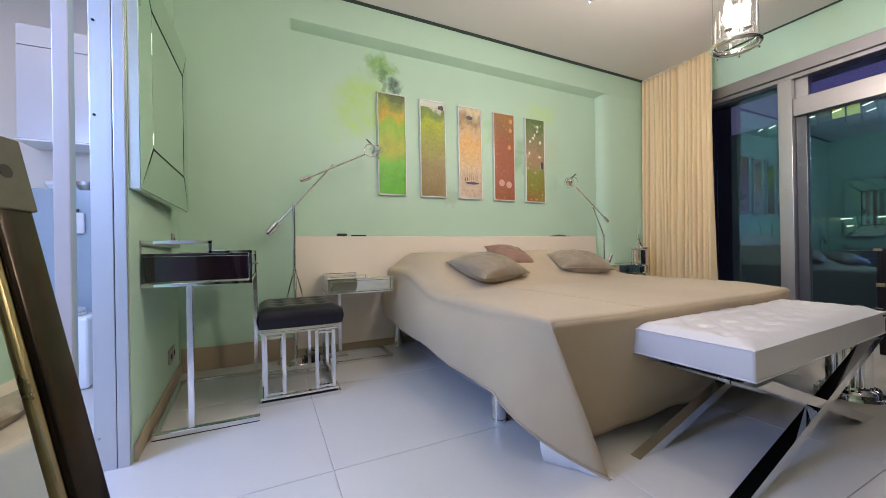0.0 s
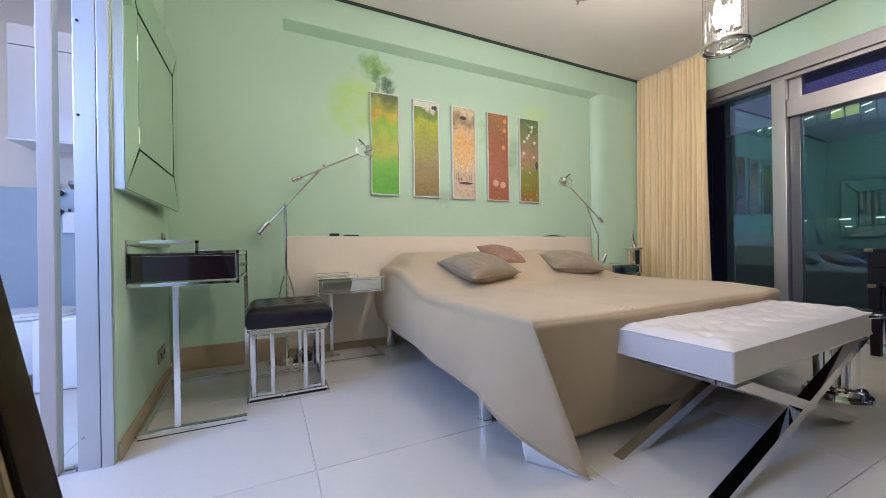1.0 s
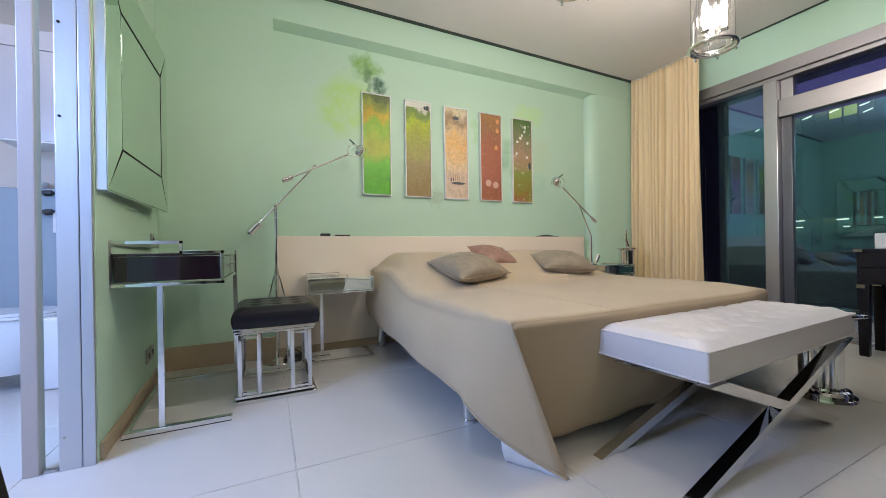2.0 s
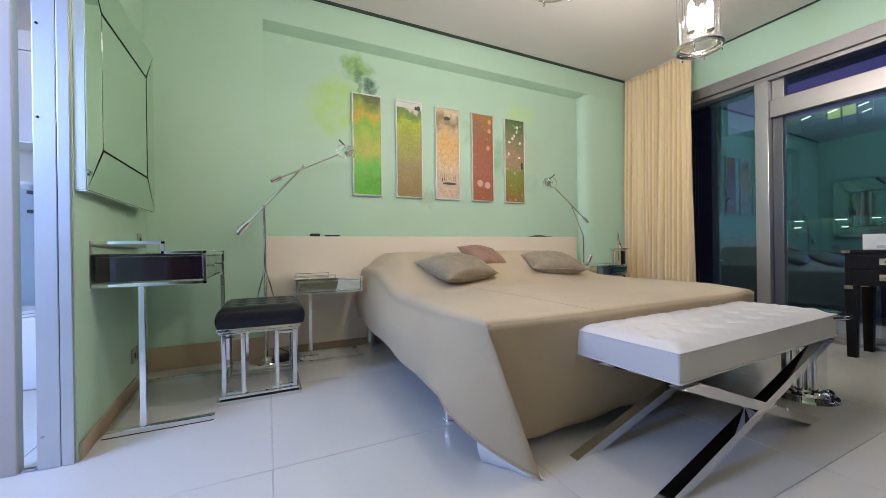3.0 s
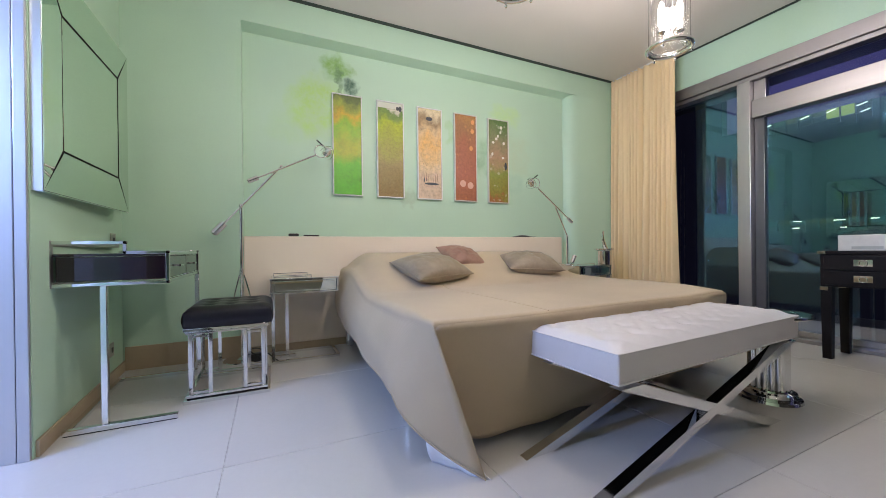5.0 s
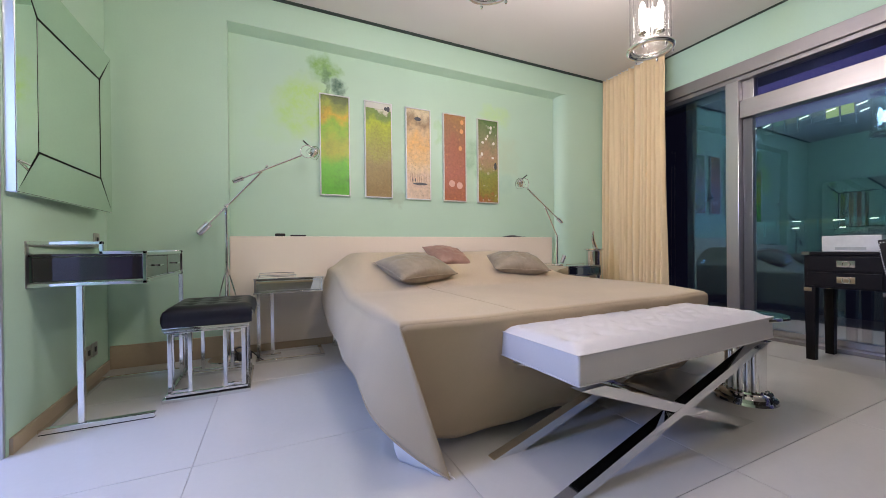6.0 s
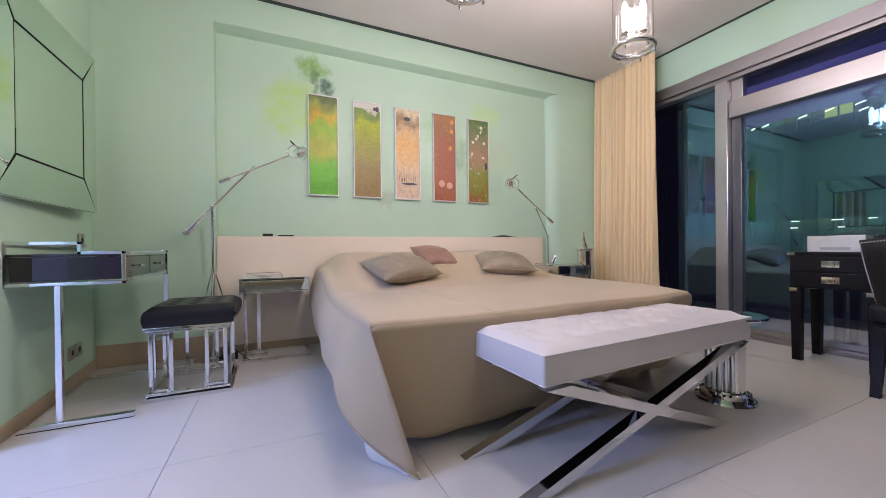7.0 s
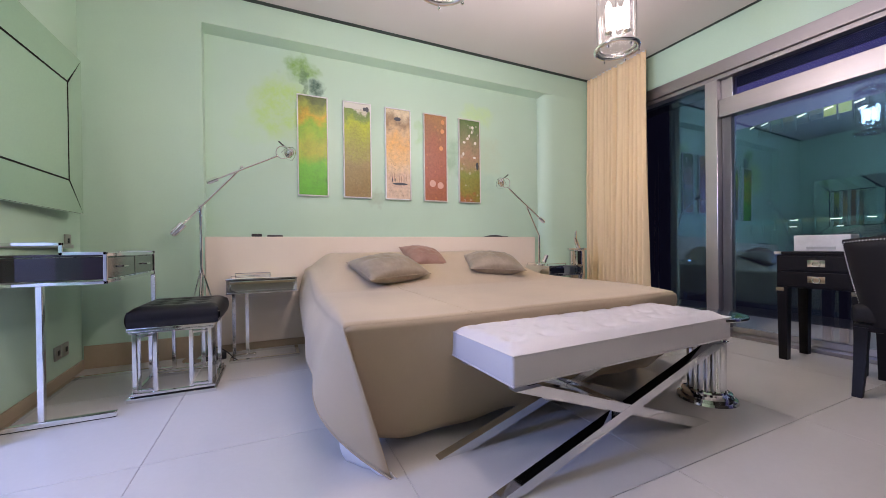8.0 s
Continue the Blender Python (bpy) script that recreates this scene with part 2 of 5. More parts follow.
ARTS = [
    art_material("green_meadow_picture", [(0.0, (0.10, 0.42, 0.03)), (0.3, (0.13, 0.46, 0.02)), (0.5, (0.42, 0.46, 0.03)), (0.68, (0.22, 0.44, 0.02)), (0.8, (0.60, 0.40, 0.03)), (0.9, (0.30, 0.36, 0.05)), (1.0, (0.12, 0.16, 0.05))], (0.70, 0.36, 0.03), 5, 0.10, 10),
    art_material("field_picture", [(0.0, (0.26, 0.17, 0.06)), (0.35, (0.32, 0.25, 0.09)), (0.6, (0.34, 0.36, 0.05)), (0.78, (0.42, 0.50, 0.03)), (0.86, (0.20, 0.30, 0.05)), (0.93, (0.16, 0.26, 0.06)), (0.96, (0.62, 0.60, 0.48))], (0.46, 0.36, 0.20), 60, 0.3, 60),
    art_material("terrace_picture", [(0.0, (0.66, 0.52, 0.38)), (0.2, (0.60, 0.44, 0.32)), (0.35, (0.68, 0.50, 0.28)), (0.6, (0.70, 0.40, 0.12)), (0.75, (0.60, 0.42, 0.22)), (0.88, (0.30, 0.20, 0.10)), (1.0, (0.66, 0.56, 0.36))], (0.10, 0.06, 0.05), 34, 0.22, 34),
    art_material("red_flower_picture", [(0.0, (0.34, 0.12, 0.05)), (0.3, (0.40, 0.13, 0.08)), (0.6, (0.36, 0.12, 0.06)), (0.85, (0.30, 0.14, 0.06)), (1.0, (0.36, 0.18, 0.06))], (0.70, 0.30, 0.10), 18, 0.24, 40),
    art_material("garden_flower_picture", [(0.0, (0.40, 0.08, 0.05)), (0.12, (0.26, 0.22, 0.04)), (0.35, (0.24, 0.28, 0.06)), (0.55, (0.42, 0.26, 0.16)), (0.75, (0.24, 0.24, 0.12)), (1.0, (0.10, 0.18, 0.05))], (0.80, 0.74, 0.66), 17, 0.27, 40),
]


# ---- mesh helpers ----
def box(bm, x0, x1, y0, y1, z0, z1, bev=0.0, seg=2):
    vs = bmesh.ops.create_cube(bm, size=1.0)["verts"]
    for v in vs:
        v.co = Vector((x0 + (v.co.x + 0.5) * (x1 - x0), y0 + (v.co.y + 0.5) * (y1 - y0), z0 + (v.co.z + 0.5) * (z1 - z0)))
    if bev:
        es = list({e for v in vs for e in v.link_edges})
        bmesh.ops.bevel(bm, geom=es, offset=bev, segments=seg, affect="EDGES", profile=0.5)
    return bm


def rod(bm, p0, p1, r, r2=None, seg=20):
    p0, p1 = Vector(p0), Vector(p1)
    d = p1 - p0
    m = Matrix.Translation((p0 + p1) / 2) @ d.to_track_quat("Z", "Y").to_matrix().to_4x4()
    bmesh.ops.create_cone(bm, cap_ends=True, segments=seg, radius1=r, radius2=r if r2 is None else r2, depth=d.length, matrix=m)
    return bm


def bar(bm, p0, p1, w, h, bev=0.002):
    """A flat bar from p0 to p1; w across (level), h the other way."""
    p0, p1 = Vector(p0), Vector(p1)
    d = p1 - p0
    vs = bmesh.ops.create_cube(bm, size=1.0)["verts"]
    m = Matrix.Translation((p0 + p1) / 2) @ d.to_track_quat("Z", "Y").to_matrix().to_4x4() @ Matrix.Diagonal((w, h, d.length, 1))
    bmesh.ops.transform(bm, matrix=m, verts=vs)
    if bev:
        bmesh.ops.bevel(bm, geom=list({e for v in vs for e in v.link_edges}), offset=bev, segments=2, affect="EDGES", profile=0.5)
    return bm


def ball(bm, c, r, sx=1, sy=1, sz=1, seg=20):
    bmesh.ops.create_uvsphere(bm, u_segments=seg, v_segments=seg // 2 + 2, radius=r, matrix=Matrix.Translation(c) @ Matrix.Diagonal((sx, sy, sz, 1)))
    return bm


def lathe(bm, profile, seg=32, cx=0.0, cy=0.0, flute=0, depth=0.0, caps=True):
    """Turns a profile of (radius, height) round the vertical through cx, cy; flute: number of hollows round it."""
    rings = []
    for r, z in profile:
        ring = []
        for i in range(seg):
            a = 2 * math.pi * i / seg
            rr = r - (depth * (0.5 + 0.5 * math.cos(flute * a)) if flute else 0)
            ring.append(bm.verts.new((cx + rr * math.cos(a), cy + rr * math.sin(a), z)))
        rings.append(ring)
    for a, b in zip(rings, rings[1:]):
        for i in range(seg):
            bm.faces.new((a[i], a[(i + 1) % seg], b[(i + 1) % seg], b[i]))
    if caps and profile[0][0] > 1e-4:
        bm.faces.new(rings[0][::-1])
    if caps and profile[-1][0] > 1e-4:
        bm.faces.new(rings[-1])
    if not caps:
        for i in range(seg):
            bm.faces.new((rings[-1][i], rings[-1][(i + 1) % seg], rings[0][(i + 1) % seg], rings[0][i]))
    return bm


def ring(bm, c, r, t, seg=40, tseg=20, axis="Z", squash=1.0):
    rows = []
    for i in range(seg):
        a = 2 * math.pi * i / seg
        row = []
        for j in range(tseg):
            b = 2 * math.pi * j / tseg
            q = r + t * math.cos(b)
            p = Vector((q * math.cos(a), q * math.sin(a), t * squash * math.sin(b)))
            if axis == "Y":
                p = Vector((p.x, p.z, p.y))
            elif axis == "X":
                p = Vector((p.z, p.x, p.y))
            row.append(bm.verts.new(p + Vector(c)))
        rows.append(row)
    for i in range(seg):
        a, b = rows[i], rows[(i + 1) % seg]
        for j in range(tseg):
            bm.faces.new((a[j], b[j], b[(j + 1) % tseg], a[(j + 1) % tseg]))
    return bm


def sheet(bm, nu, nv, f):
    """A grid of quads: f(u, v) gives the point for u, v from 0 to 1."""
    g = [[bm.verts.new(f(i / nu, j / nv)) for j in range(nv + 1)] for i in range(nu + 1)]
    for i in range(nu):
        for j in range(nv):
            bm.faces.new((g[i][j], g[i + 1][j], g[i + 1][j + 1], g[i][j + 1]))
    return g


def mesh_of(name, bm, material, smooth=20):
    bmesh.ops.recalc_face_normals(bm, faces=bm.faces)
    me = bpy.data.meshes.new(name)
    bm.to_mesh(me)
    bm.free()
    me.materials.append(material)
    if smooth:
        for p in me.polygons:
            p.use_smooth = True
        me.set_sharp_from_angle(angle=radians(smooth))
    return me


def part(name, bm, material, parent=None, label="", smooth=20):
    ob = new(name, mesh_of(name, bm, material, smooth))
    ob.parent = parent
    return tagged(ob, label)


def thing(name, m, label, category, group=""):
    ob = new(name)
    ob.empty_display_size = 0.1
    ob.matrix_world = m
    return tagged(ob, label, category, group)


def setting(name, bm, material, label="", category="", smooth=0):
    return tagged(part(name, bm, material, None, label, smooth), label, category, "", "structure")


B = bmesh.new

# ---- structure ----
CEIL_Z, WIN_X, BACK_Y, FRONT_Y = 2.74, 4.24, 2.965, 2.868
SOFFIT = 2.503
NEAR_Y = -4.2
LWX0, LWSLOPE = -0.452, -0.055          # the wall with the mirror runs slightly out of square


def lw(y):
    return LWX0 + LWSLOPE * (y - 1.7)


floor_slab = setting("floor", box(B(), -2.7, 4.75, NEAR_Y, 3.6, -0.12, -0.004), GROUT, "pale tiled floor with thin grey joints", "floor")

# wall behind the bed: a shallow niche under a beam, flanked by two piers
setting("wall_north", box(B(), 0.19, 3.404, BACK_Y, 3.15, 0, SOFFIT), MURAL, "mint green wall with painted garden mural", "wall")
setting("wall_north_pier_west", box(B(), -0.75, 0.19, FRONT_Y, 3.15, 0, SOFFIT, 0), MINT, "mint green wall pier", "wall")
pier = B()
plan = [(3.405, BACK_Y), (3.425, BACK_Y - 0.028), (3.45, BACK_Y - 0.058), (3.49, BACK_Y - 0.082), (3.55, FRONT_Y), (4.75, FRONT_Y), (4.75, 3.15), (3.405, 3.15)]
lo, hi = [[pier.verts.new((x, y, z)) for x, y in plan] for z in (0.0, SOFFIT)]
pier.faces.new(lo)
pier.faces.new(hi)
for i in range(len(plan)):
    k = (i + 1) % len(plan)
    pier.faces.new((lo[i], lo[k], hi[k], hi[i]))
setting("wall_north_pier_east", pier, MINT, "mint green wall pier", "wall", 40)
wedge = B()
wv = [wedge.verts.new(c) for c in ((0.191, FRONT_Y, SOFFIT), (0.191, BACK_Y, SOFFIT), (0.191, BACK_Y, SOFFIT - 0.034), (3.453, FRONT_Y, SOFFIT), (3.404, BACK_Y, SOFFIT), (3.404, BACK_Y, SOFFIT - 0.034))]
for f in ((0, 1, 2), (3, 4, 5), (0, 1, 4, 3), (1, 2, 5, 4), (0, 2, 5, 3)):
    wedge.faces.new([wv[i] for i in f])
setting("wall_north_soffit", wedge, MINT, "mint green sloping soffit of the niche", "soffit")
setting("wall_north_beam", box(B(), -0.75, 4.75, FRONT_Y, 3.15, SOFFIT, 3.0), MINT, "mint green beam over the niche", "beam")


def west_wall():
    bm = B()
    y0, y1 = 1.700, 3.0
    vs = []
    for z in (0, 3.0):
        for x, y in ((lw(y0), y0), (lw(y1), y1), (lw(y1) - 0.13, y1), (-0.556, y0)):
            vs.append(bm.verts.new((x, y, z)))
    for f in ((0, 1, 2, 3), (4, 5, 6, 7), (0, 1, 5, 4), (1, 2, 6, 5), (2, 3, 7, 6), (3, 0, 4, 7)):
        bm.faces.new([vs[i] for i in f])
    return bm


setting("wall_west", west_wall(), MINT, "mint green side wall", "wall")
setting("wall_west_near", box(B(), -0.75, -0.452, NEAR_Y, 0.60, 0, 3.0), MINT, "mint green side wall beside the doorway", "wall")
setting("wall_west_lintel", box(B(), -0.62, -0.46, 0.60, 1.6995, 2.45, 3.0), MINT, "mint green wall over the doorway", "wall")
# Added closing wall out of view, dark so chrome and mirrors reflect black.
setting("wall_south", box(B(), -0.75, 4.75, NEAR_Y - 0.2, NEAR_Y, 0, 3.0), DARKWALL, "unseen end wall, darkened for reflections", "wall")
setting("wall_east_top", box(B(), WIN_X, WIN_X + 0.30, NEAR_Y, FRONT_Y, 2.385, 3.0), MINT, "mint green strip of wall over the window", "wall")
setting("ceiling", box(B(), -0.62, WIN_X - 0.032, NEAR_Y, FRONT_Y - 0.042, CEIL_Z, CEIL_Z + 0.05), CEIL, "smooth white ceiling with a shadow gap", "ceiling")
setting("ceiling_void", box(B(), -0.75, 4.75, NEAR_Y, 3.15, 3.0, 3.1), GAPSHADE, "dark slab over the shadow gap", "ceiling")
setting("baseboard_west", box(B(), 0, 0.012, 0, 1.19, 0, 0.065, 0.002), SKIRT, "low beige skirting", "baseboard").matrix_world = pose(lw(1.714) + 0.001, 1.714, 0, 0, 0, 3.15)
setting("baseboard_north", box(B(), lw(2.88) + 0.012, 0.186, FRONT_Y - 0.012, FRONT_Y - 0.001, 0, 0.155, 0.002), SKIRT, "beige skirting", "baseboard")
setting("baseboard_south", box(B(), -0.39, 4.2, NEAR_Y + 0.001, NEAR_Y + 0.013, 0, 0.065, 0.002), SKIRT, "low beige skirting", "baseboard")


# steel door frame at the end of the mirror wall
def door_frame():
    ob = thing("door_1", pose(0, 0, 0), "satin aluminium door frame of the bathroom doorway", "door frame")
    ob["kind"] = "structure"
    part("frame", box(B(), -0.556, -0.4925, 1.688, 1.6995, 0, 2.45, 0.003), SATIN, ob)
    part("frame_edge", box(B(), -0.4905, -0.454, 1.686, 1.6995, 0, 2.45, 0.003), SATIN, ob)
    part("lintel_cover", box(B(), -0.60, -0.449, 0.62, 1.685, 2.40, 2.449, 0.003), SATIN, ob)
    part("far_frame", box(B(), -0.60, -0.449, 0.601, 0.618, 0, 2.399, 0.003), SATIN, ob)
    for z in (0.12, 1.28, 1.62):
        bm = B()
        rod(bm, (-0.541, 1.690, z), (-0.541, 1.685, z), 0.0045)
        part("screw", bm, BLACKWOOD if z > 1 else SWITCH, ob)
    return ob


door_frame()


def door_post():
    ob = thing("door_2", pose(0, 0, 0), "ivory lacquered post standing beside the metal door frame", "door post")
    ob["kind"] = "structure"
    part("post", box(B(), -0.653, -0.607, 1.688, 1.732, 0.0, 2.449, 0.004), surface("ivory_lacquer", (0.44, 0.395, 0.37), 0.35, vary=0.02), ob)
    bm = B()
    box(bm, -0.600, -0.562, 1.694, 1.700, 0.0, 0.010, 0.002)
    box(bm, -0.600, -0.562, 1.712, 1.718, 0.0, 0.010, 0.002)
    box(bm, -0.566, -0.560, 1.7005, 1.7115, 0.0, 0.010, 0.002)
    part("floor_guide", bm, STEEL, ob, "small steel floor guide")
    return ob


door_post()


# window wall
def window_wall():
    ob = tagged(thing("window_1", pose(0, 0, 0), "floor-to-ceiling window with brushed aluminium frame, night outside", "window"), kind="structure")
    X = WIN_X
    part("head_rail", box(B(), X - 0.035, X + 0.10, NEAR_Y, FRONT_Y, 2.275, 2.384, 0.003), ALU, ob)
    part("head_track", box(B(), X - 0.012, X + 0.10, NEAR_Y, FRONT_Y, 2.235, 2.272, 0.003), ALU, ob)
    part("mullion", box(B(), X - 0.03, X + 0.12, 1.53, 1.63, 0.03, 2.233, 0.004), STEEL, ob)
    part("mullion", box(B(), X - 0.03, X + 0.12, -1.35, -1.25, 0.03, 2.233, 0.004), STEEL, ob)
    part("transom", box(B(), X - 0.012, X + 0.10, -1.249, 1.529, 1.90, 2.055, 0.004), ALU, ob)
    part("top_light_frame", box(B(), X + 0.03, X + 0.10, 1.44, 1.529, 2.057, 2.233, 0.004), STEEL, ob)
    part("sash_stile", box(B(), X + 0.035, X + 0.10, 1.455, 1.529, 0.062, 1.898, 0.004), DARKSTEEL, ob, "dark grey sash stile")
    part("sill_track", box(B(), X - 0.06, X + 0.14, NEAR_Y, FRONT_Y, 0.0, 0.028, 0.003), ALU, ob)
    part("sash_rail", box(B(), X + 0.035, X + 0.10, -1.249, 1.454, 0.03, 0.075, 0.003), STEEL, ob)
    for y0, y1, z0, z1, d in ((1.631, FRONT_Y, 0.03, 2.234, 0.07), (-1.249, 1.454, 0.076, 1.899, 0.06), (-1.249, 1.439, 2.056, 2.234, 0.06), (NEAR_Y, -1.351, 0.03, 2.234, 0.07)):
        p = part("pane", box(B(), X + d, X + d + 0.012, y0, y1, z0, z1), PANE_TOP if z0 > 2 else PANE, ob, smooth=0)
        p.visible_shadow = False
        if y1 == 1.454:
            for v in p.data.vertices:
                v.co.x += 0.014 * (v.co.z - 0.99) / 0.91
    return ob


window_wall()

# bathroom shell
setting("bathroom_wall_north", box(B(), -2.7, -0.75, 3.45, 3.6, 0, 2.7), CREAMWALL, "white bathroom wall", "wall")
setting("bathroom_wall_west", box(B(), -2.85, -2.7, 0.3, 3.6, 0, 2.7), WHITEP, "white bathroom wall", "wall")
setting("bathroom_wall_south", box(B(), -2.7, -0.751, 0.2, 0.35, 0, 2.7), WHITEP, "white bathroom wall", "wall")
setting("bathroom_wall_east", box(B(), -0.749, -0.70, 2.36, 3.449, 0, 2.7), WHITEP, "white bathroom wall", "wall")
setting("bathroom_ceiling", box(B(), -2.85, -0.62, 0.2, 3.6, 2.7, 2.8), WHITEP, "white bathroom ceiling", "ceiling")


# ---- outside ----
def balcony():
    setting("balcony_floor", box(B(), 4.751, 6.2, -4, 6, -0.3, -0.03), CITYWALL, "dark balcony slab", "balcony floor")
    setting("balcony_ceiling", box(B(), 4.56, 5.16, -4, 6, 2.45, 2.60), CITYWALL, "dark slab over the balcony", "balcony ceiling")


balcony()


def city():
    ob = thing("office_building", pose(16, 0, 0), "dark office block at night with two lit floors", "building")
    part("wall", box(B(), 0.9, 8, -14, 40, -12, 5.15), CITYWALL, ob)
    part("tower", box(B(), 0.95, 1.3, 8.3, 40, -12, 40), CITYWALL, ob)
    rng = random.Random(7)
    green, lime, teal, dim, faint = [night_light("lit_office_" + str(i), c, s) for i, (c, s) in enumerate((((0.20, 0.52, 0.34), 0.16), ((0.56, 0.85, 0.14), 0.46), ((0.08, 0.42, 0.44), 0.12), ((0.30, 0.42, 0.16), 0.14), ((0.12, 0.26, 0.20), 0.07)))]
    tube = emit("office_tube", (0.80, 1.0, 0.80), 3.4)
    # two open-plan floors: narrow bays, thin mullions, lamp tubes and glowing ceilings behind the glass
    for z0, z1, bay in ((0.90, 1.60, 0.36), (4.40, 5.12, 0.34)):
        upper = z0 > 3
        y = -4.0
        while y < 7.2:
            mat = rng.choice((green, dim, teal, None)) if upper else rng.choice((teal, teal, dim, None))
            if upper and 4.45 < y < 4.85:
                mat = lime
            if mat:
                h = rng.uniform(0.10, 0.20) if mat is not lime else 0.30
                part("window", box(B(), 0.72, 0.76, y + 0.02, y + bay - 0.02, z1 - h, z1), mat, ob, smooth=0)
                part("window", box(B(), 0.80, 0.84, y + 0.02, y + bay - 0.02, z1 - h - rng.uniform(0.15, 0.35), z1 - h - 0.01), faint, ob, smooth=0)
            # Half the mullions glow teal, standing for office light caught on them.
            if rng.random() < 0.6:
                part("mullion", box(B(), 0.66, 0.70, y - 0.012, y + 0.012, z1 - rng.uniform(0.3, 0.6), z1, 0.004), teal if rng.random() < 0.5 else CITYWALL, ob, smooth=0)
            if rng.random() < (0.6 if upper else 0.36):
                for m in range(rng.choice((1, 1, 2))):
                    zz = z1 - 0.04 - 0.22 * m - rng.uniform(0, 0.05)
                    ya = y + rng.uniform(0.0, 0.10)
                    part("lamp_tube", bar(B(), (0.60, ya + rng.uniform(0.12, 0.26), zz - (0.05 if upper else 0.0)), (0.60, ya, zz), 0.022, 0.022, 0.0), tube, ob, smooth=0)
            y += bay
    return ob


city()


# ---- the bed ----
BX0, BX1, BY0, BZ = 0.885, 2.965, 0.945, 0.523


def bed_top(x, y):
    """Height of the bedspread: flat, with the sleeping pillows under it at the head."""
    t = min(1.0, max(0.0, (y - 1.88) / 0.62))
    t = t * t * (3 - 2 * t)
    e = min(1.0, max(0.0, (x - BX0 + 0.13) / 0.36)) * min(1.0, max(0.0, (BX1 - 0.05 - x) / 0.45))
    e = e * e * (3 - 2 * e)
    dip = 0.018 * math.exp(-((x - 1.93) / 0.12) ** 2)
    gx, gy = max(0.0, (x - BX1 + 0.32) / 0.32), max(0.0, (BY0 + 0.32 - y) / 0.32)
    wob = 0.006 * noise.noise(Vector((x * 2.2, y * 2.2, 0.3)))
    return BZ + t * (0.215 * e + 0.015) - dip * t + wob - 0.03 * (gx * gy) ** 1.2


def foot_curve(p):
    """The foot edge swings back towards the window-side corner."""
    k = max(0.0, (p.x - 2.15) / 0.80)
    return Vector((p.x, p.y + 0.145 * min(1.3, k * k) * min(1.1, max(0.0, 1 - (p.y - BY0) / 0.8)), p.z))


def hem_point(u):
    """The hem along the side, from the head (u = 0) to the foot corner, where it sinks to the floor."""
    y = 2.84 - u * (2.84 - BY0)
    k = max(0.0, (u - 0.88) / 0.12)
    q = min(1.0, u / 0.88)
    x = BX0 - 0.030 - 0.046 * q * q * (3 - 2 * q) + 0.212 * k ** 2.2
    z = 0.245 - 0.040 * min(1, u * 1.5) + 0.008 * math.sin(u * 15) * (1 - k) - 0.203 * k ** 1.1
    return Vector((x, y - 0.115 * k * k, z))


